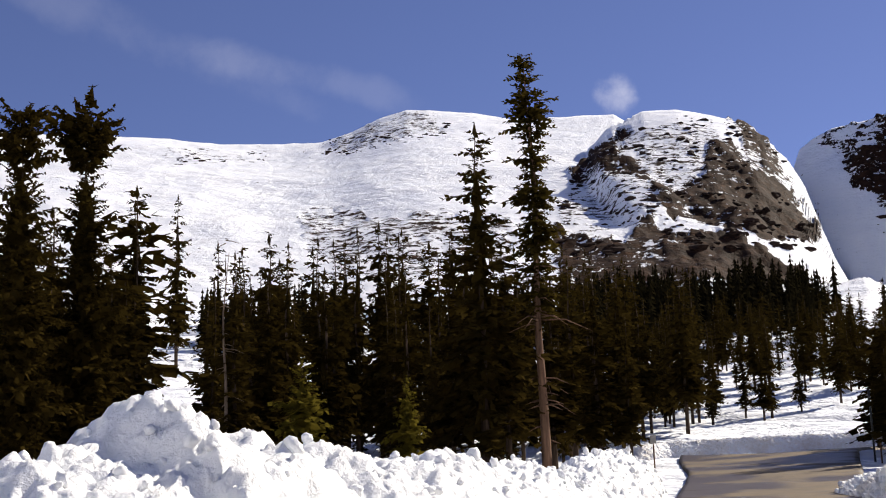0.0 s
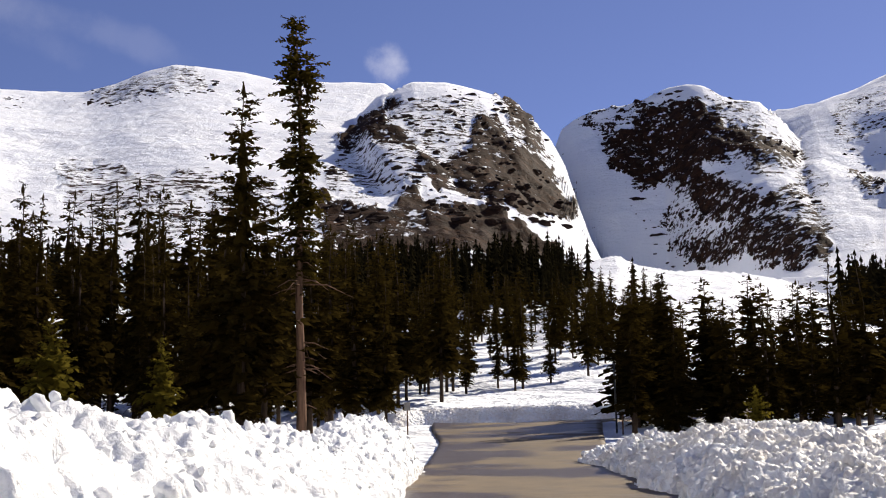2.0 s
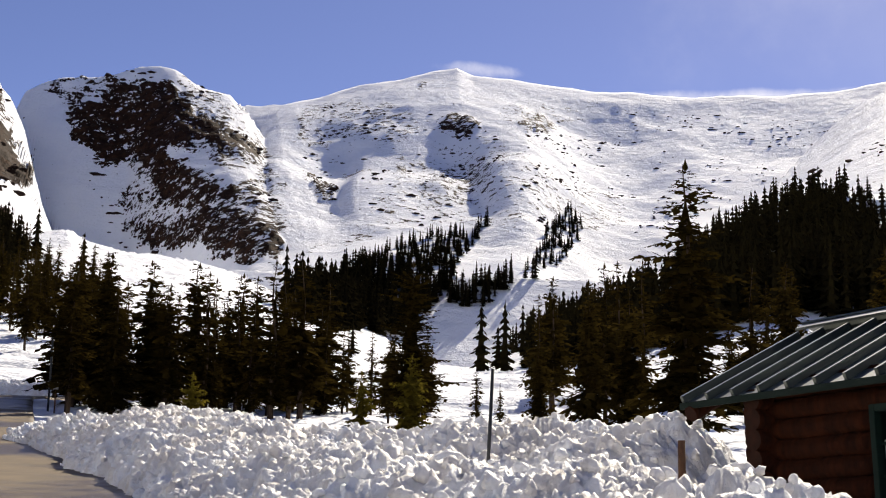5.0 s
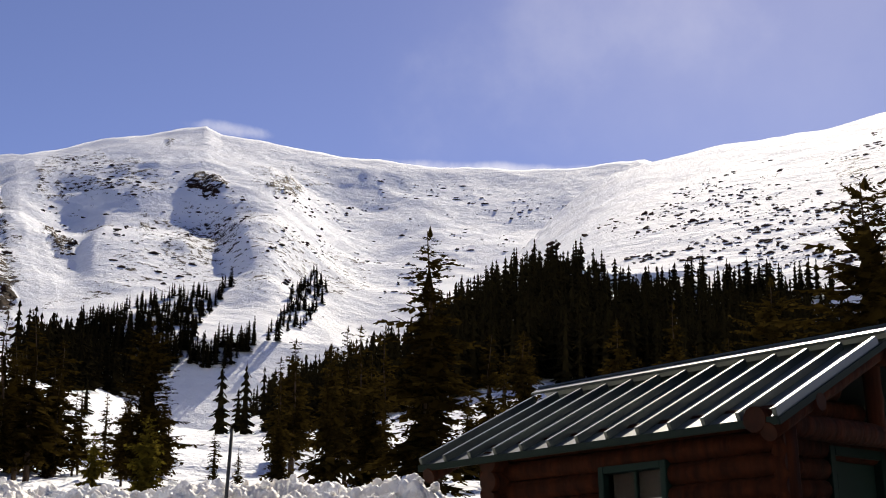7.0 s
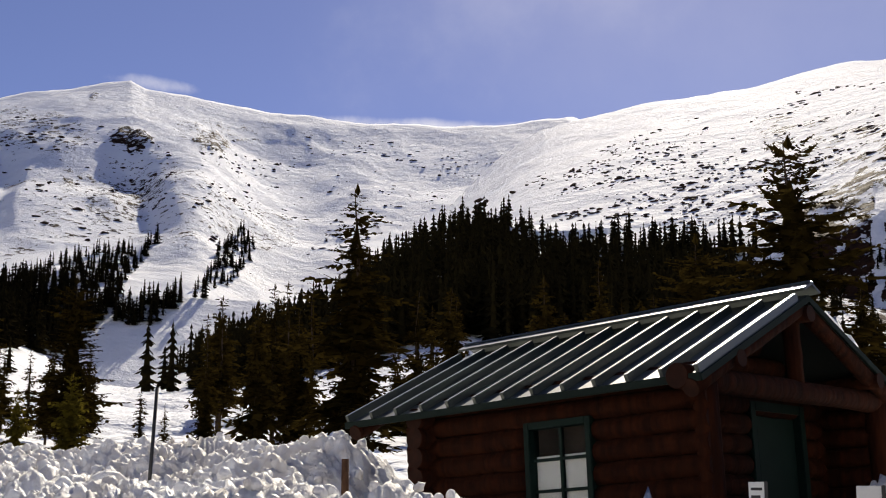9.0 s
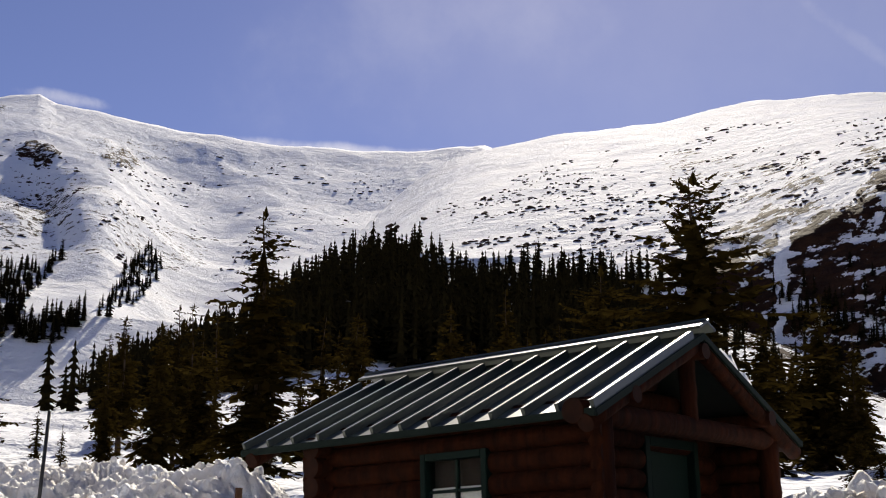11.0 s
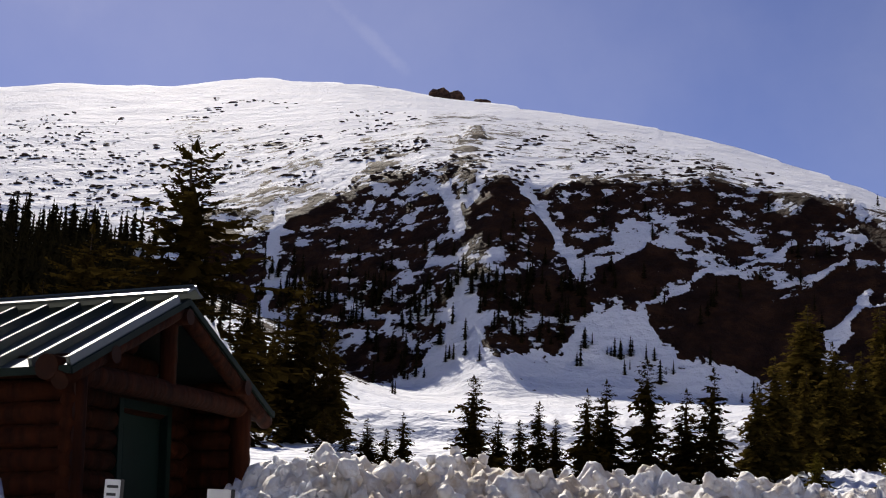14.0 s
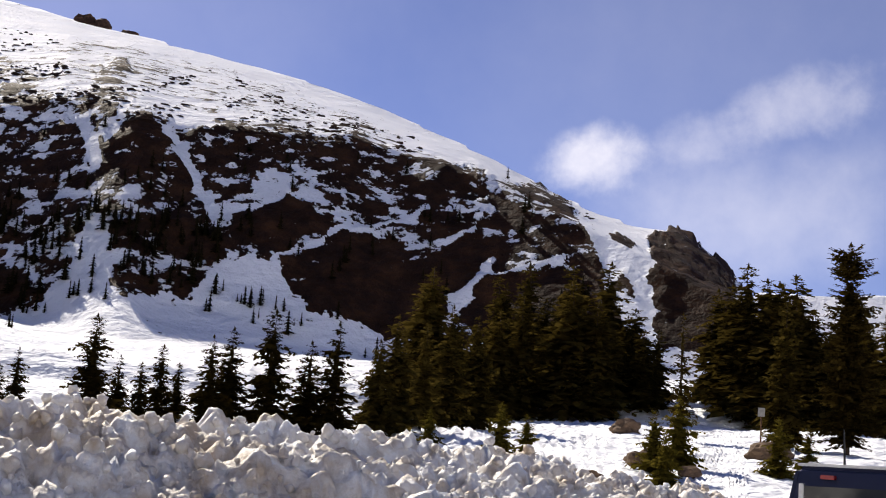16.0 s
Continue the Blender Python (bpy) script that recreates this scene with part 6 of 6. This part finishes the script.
def snow_bank(crest, width, lump, seed, mat, label, chunks=120, lower=0.1, grain=1.0, front=1.0):
    """crest: rows of bearing, distance and height over the horizon (degrees) of the bank's top."""
    pts = []
    for az, r, el in crest:
        pts.append((r * math.sin(radians(az)), r * math.cos(radians(az)), EYE + r * math.tan(radians(el)) - lower))
    P = resample(pts, 0.045)
    n = len(P)
    T = np.gradient(P[:, :2], axis=0)
    T /= np.linalg.norm(T, axis=1, keepdims=True)
    N = np.stack([T[:, 1], -T[:, 0]], 1)
    toward = -(N * P[:, :2]).sum(1)
    N[toward < 0] *= -1  # N points to the lot
    s = np.arange(n) * 0.045
    m = 124
    v = np.linspace(-1, 1, m)
    S, V = np.meshgrid(s, v, indexing="ij")
    base_top = P[:, 2][:, None]
    stops = (0, 0.12, 0.34, 1) if len(width) == 3 else (0, 0.35, 0.7, 1)
    widths = (width[0], width[0], width[1], width[2]) if len(width) == 3 else (width[0], width[0], (width[0] + width[1]) / 2, width[1])
    width = np.interp(np.arange(n) / n, stops, widths)[:, None]
    w = width * (1 + 0.25 * fbm(S / 2.2, V * 0 + 3.3, seed + 3, 2))
    D = V * w * np.where(V > 0, front, 1.0)
    X = P[:, 0][:, None] + N[:, 0][:, None] * D
    Y = P[:, 1][:, None] + N[:, 1][:, None] * D
    G = heights(X.ravel(), Y.ravel()).reshape(n, m)
    prof = np.clip(1 - np.abs(V) ** 1.7, 0, 1) ** 0.75
    H = np.maximum(base_top - heights(P[:, 0], P[:, 1])[:, None], 0.25)
    Z = G - 0.12 + (H + 0.12) * prof
    arc = D - (Z - G) * np.sign(V)
    bump_h = 0.30 * cells(S, arc, seed, 0.42 * grain) + 0.50 * cells(S + 9, arc + 4, seed + 31, 0.20 * grain) + 0.42 * cells(S + 3, arc + 8, seed + 57, 0.115 * grain) + 0.22 * cells(S + 5, arc + 2, seed + 83, 0.075) + 0.7 * fbm(S / 0.7, arc / 0.7, seed + 71, 5, 0.6)
    bump_h = (bump_h - 0.62) * lump * np.clip(prof * 4, 0.25, 1)
    slope = np.abs(V) ** 1.2 * np.sign(V) * 0.75
    X = X + N[:, 0][:, None] * bump_h * slope
    Y = Y + N[:, 1][:, None] * bump_h * slope
    Z = Z + bump_h * np.sqrt(1 - slope ** 2)
    ends = np.clip(np.minimum(s, s[-1] - s) / 1.2, 0, 1)[:, None]
    Z = G - 0.15 + (Z - G + 0.15) * np.sqrt(ends)
    co = np.stack([X, Y, Z], -1).reshape(-1, 3)
    idx = np.arange(n * m).reshape(n, m)
    faces = np.stack([idx[:-1, :-1], idx[:-1, 1:], idx[1:, 1:], idx[1:, :-1]], -1).reshape(-1, 4)
    bank = new("snow_bank")
    me = bpy.data.meshes.new("bank_body")
    me.from_pydata(co.tolist(), [], faces.tolist())
    me.polygons.foreach_set("use_smooth", [True] * len(me.polygons))
    me.materials.append(mat)
    part("bank_body", me, bank)
    rg = random.Random(seed)
    cco, cf = [], []
    for k in range(chunks):
        i = rg.randrange(8, n - 8)
        j = int(np.clip(rg.gauss(m * 0.58, m * 0.22), 2, m - 3))
        c, f = chunk(rg, rg.uniform(0.025, 0.075) * (1.6 if rg.random() < 0.10 else 1))
        q = Vector(co[idx[i, j]]) + Vector((0, 0, 0.02))
        cf += [tuple(a + len(cco) for a in g) for g in f]
        cco += [p + q for p in c]
    me = mesh_from("snow_rubble", cco, cf, [mat], smooth=True)
    tagged(part("snow_rubble", me, bank), kind="stuff")
    return tagged(bank, label, "snow bank")


snow_bank([(-24, 9.3, 3.8), (-18.3, 10, 4.0), (-16.9, 10.2, 3.4), (-15.7, 10.4, 4.6), (-14.1, 10.8, 4.8), (-13.7, 10.9, 5.3), (-13.1, 11, 7.9), (-12.5, 11.1, 5.9), (-10.9, 11.5, 5.3), (-9.1, 12, 5.2), (-8.1, 12.5, 4.3), (-7.2, 13, 3.8), (-6.3, 13.5, 4.5),
           (-5.1, 14, 4.0), (-2.7, 15.2, 3.9), (-0.1, 17, 4.0), (0.8, 17.8, 3.7), (2.8, 21, 3.5), (4.6, 24, 3.2), (5.6, 26, 3.9), (7.2, 30, 3.9), (8.2, 33.5, 3.0)],
          (1.9, 0.45), 0.27, 401, SNOW, "tall bank of clean white ploughed snow beside the road", 300, 0.16)
snow_bank([(16.4, 37, 1.7), (17.3, 35, 2.5), (18.7, 32, 3.1), (19.9, 30, 2.8), (21.3, 28.5, 3.3), (22.3, 27, 3.2), (24.5, 24, 2.95), (26.7, 20, 2.25), (29, 17, 1.75), (33.5, 13, 1.35), (36.3, 11.5, 1.2), (41, 10, 0.8), (44.4, 9.2, 0.5), (46.7, 8.6, -0.3), (55, 7.6, -2.2)],
          (0.9, 2.2, 1.7), 0.34, 402, ROAD_SNOW, "long lumpy bank of ploughed snow along the road", 900, 0.20, 0.8, 0.95)
snow_bank([(26, 25, 2.2), (28, 23.5, 2.5), (32.7, 21.5, 2.75), (36.2, 20, 2.9), (38.6, 19, 2.8), (41, 18, 2.95), (42.8, 17.5, 3.05), (44.2, 17.2, 2.9), (45.3, 16.9, 2.2), (46.3, 16.6, 1.5)],
          (1.5, 1.5), 0.34, 403, ROAD_SNOW, "second bank of lumpy ploughed snow beside the cabin", 220, 0.17)
snow_bank([(63.6, 12.9, 2.6), (64.6, 13, 2.9), (65.5, 13.2, 2.8), (67.4, 13.6, 3.0), (69.1, 13.7, 2.6), (71.9, 13.8, 2.4), (77, 14, 2.5), (79, 14.1, 2.1), (81.9, 14.3, 2.35), (84.7, 14.6, 2.1), (89.3, 15.4, 2.0), (91.3, 16, 2.1), (93.7, 17, 1.6), (97, 18, 1.0), (102, 18, 0.7), (108, 17, 0.5)],
          (1.6, 1.5), 0.44, 404, DIRTY_SNOW, "lumpy bank of dirty brown-stained ploughed snow", 900, 0.27, 1.1, 1.5)
snow_bank([(7.4, 98, 4.15), (9, 101, 4.25), (11, 101.5, 4.3), (13, 101.5, 4.3), (15, 101.5, 4.3), (17.5, 101.5, 4.3), (20, 101.5, 4.3)],
          (1.0, 1.0), 0.16, 405, ROAD_SNOW, "low grey-edged berm of ploughed snow where the road bends", 60, 0.05)
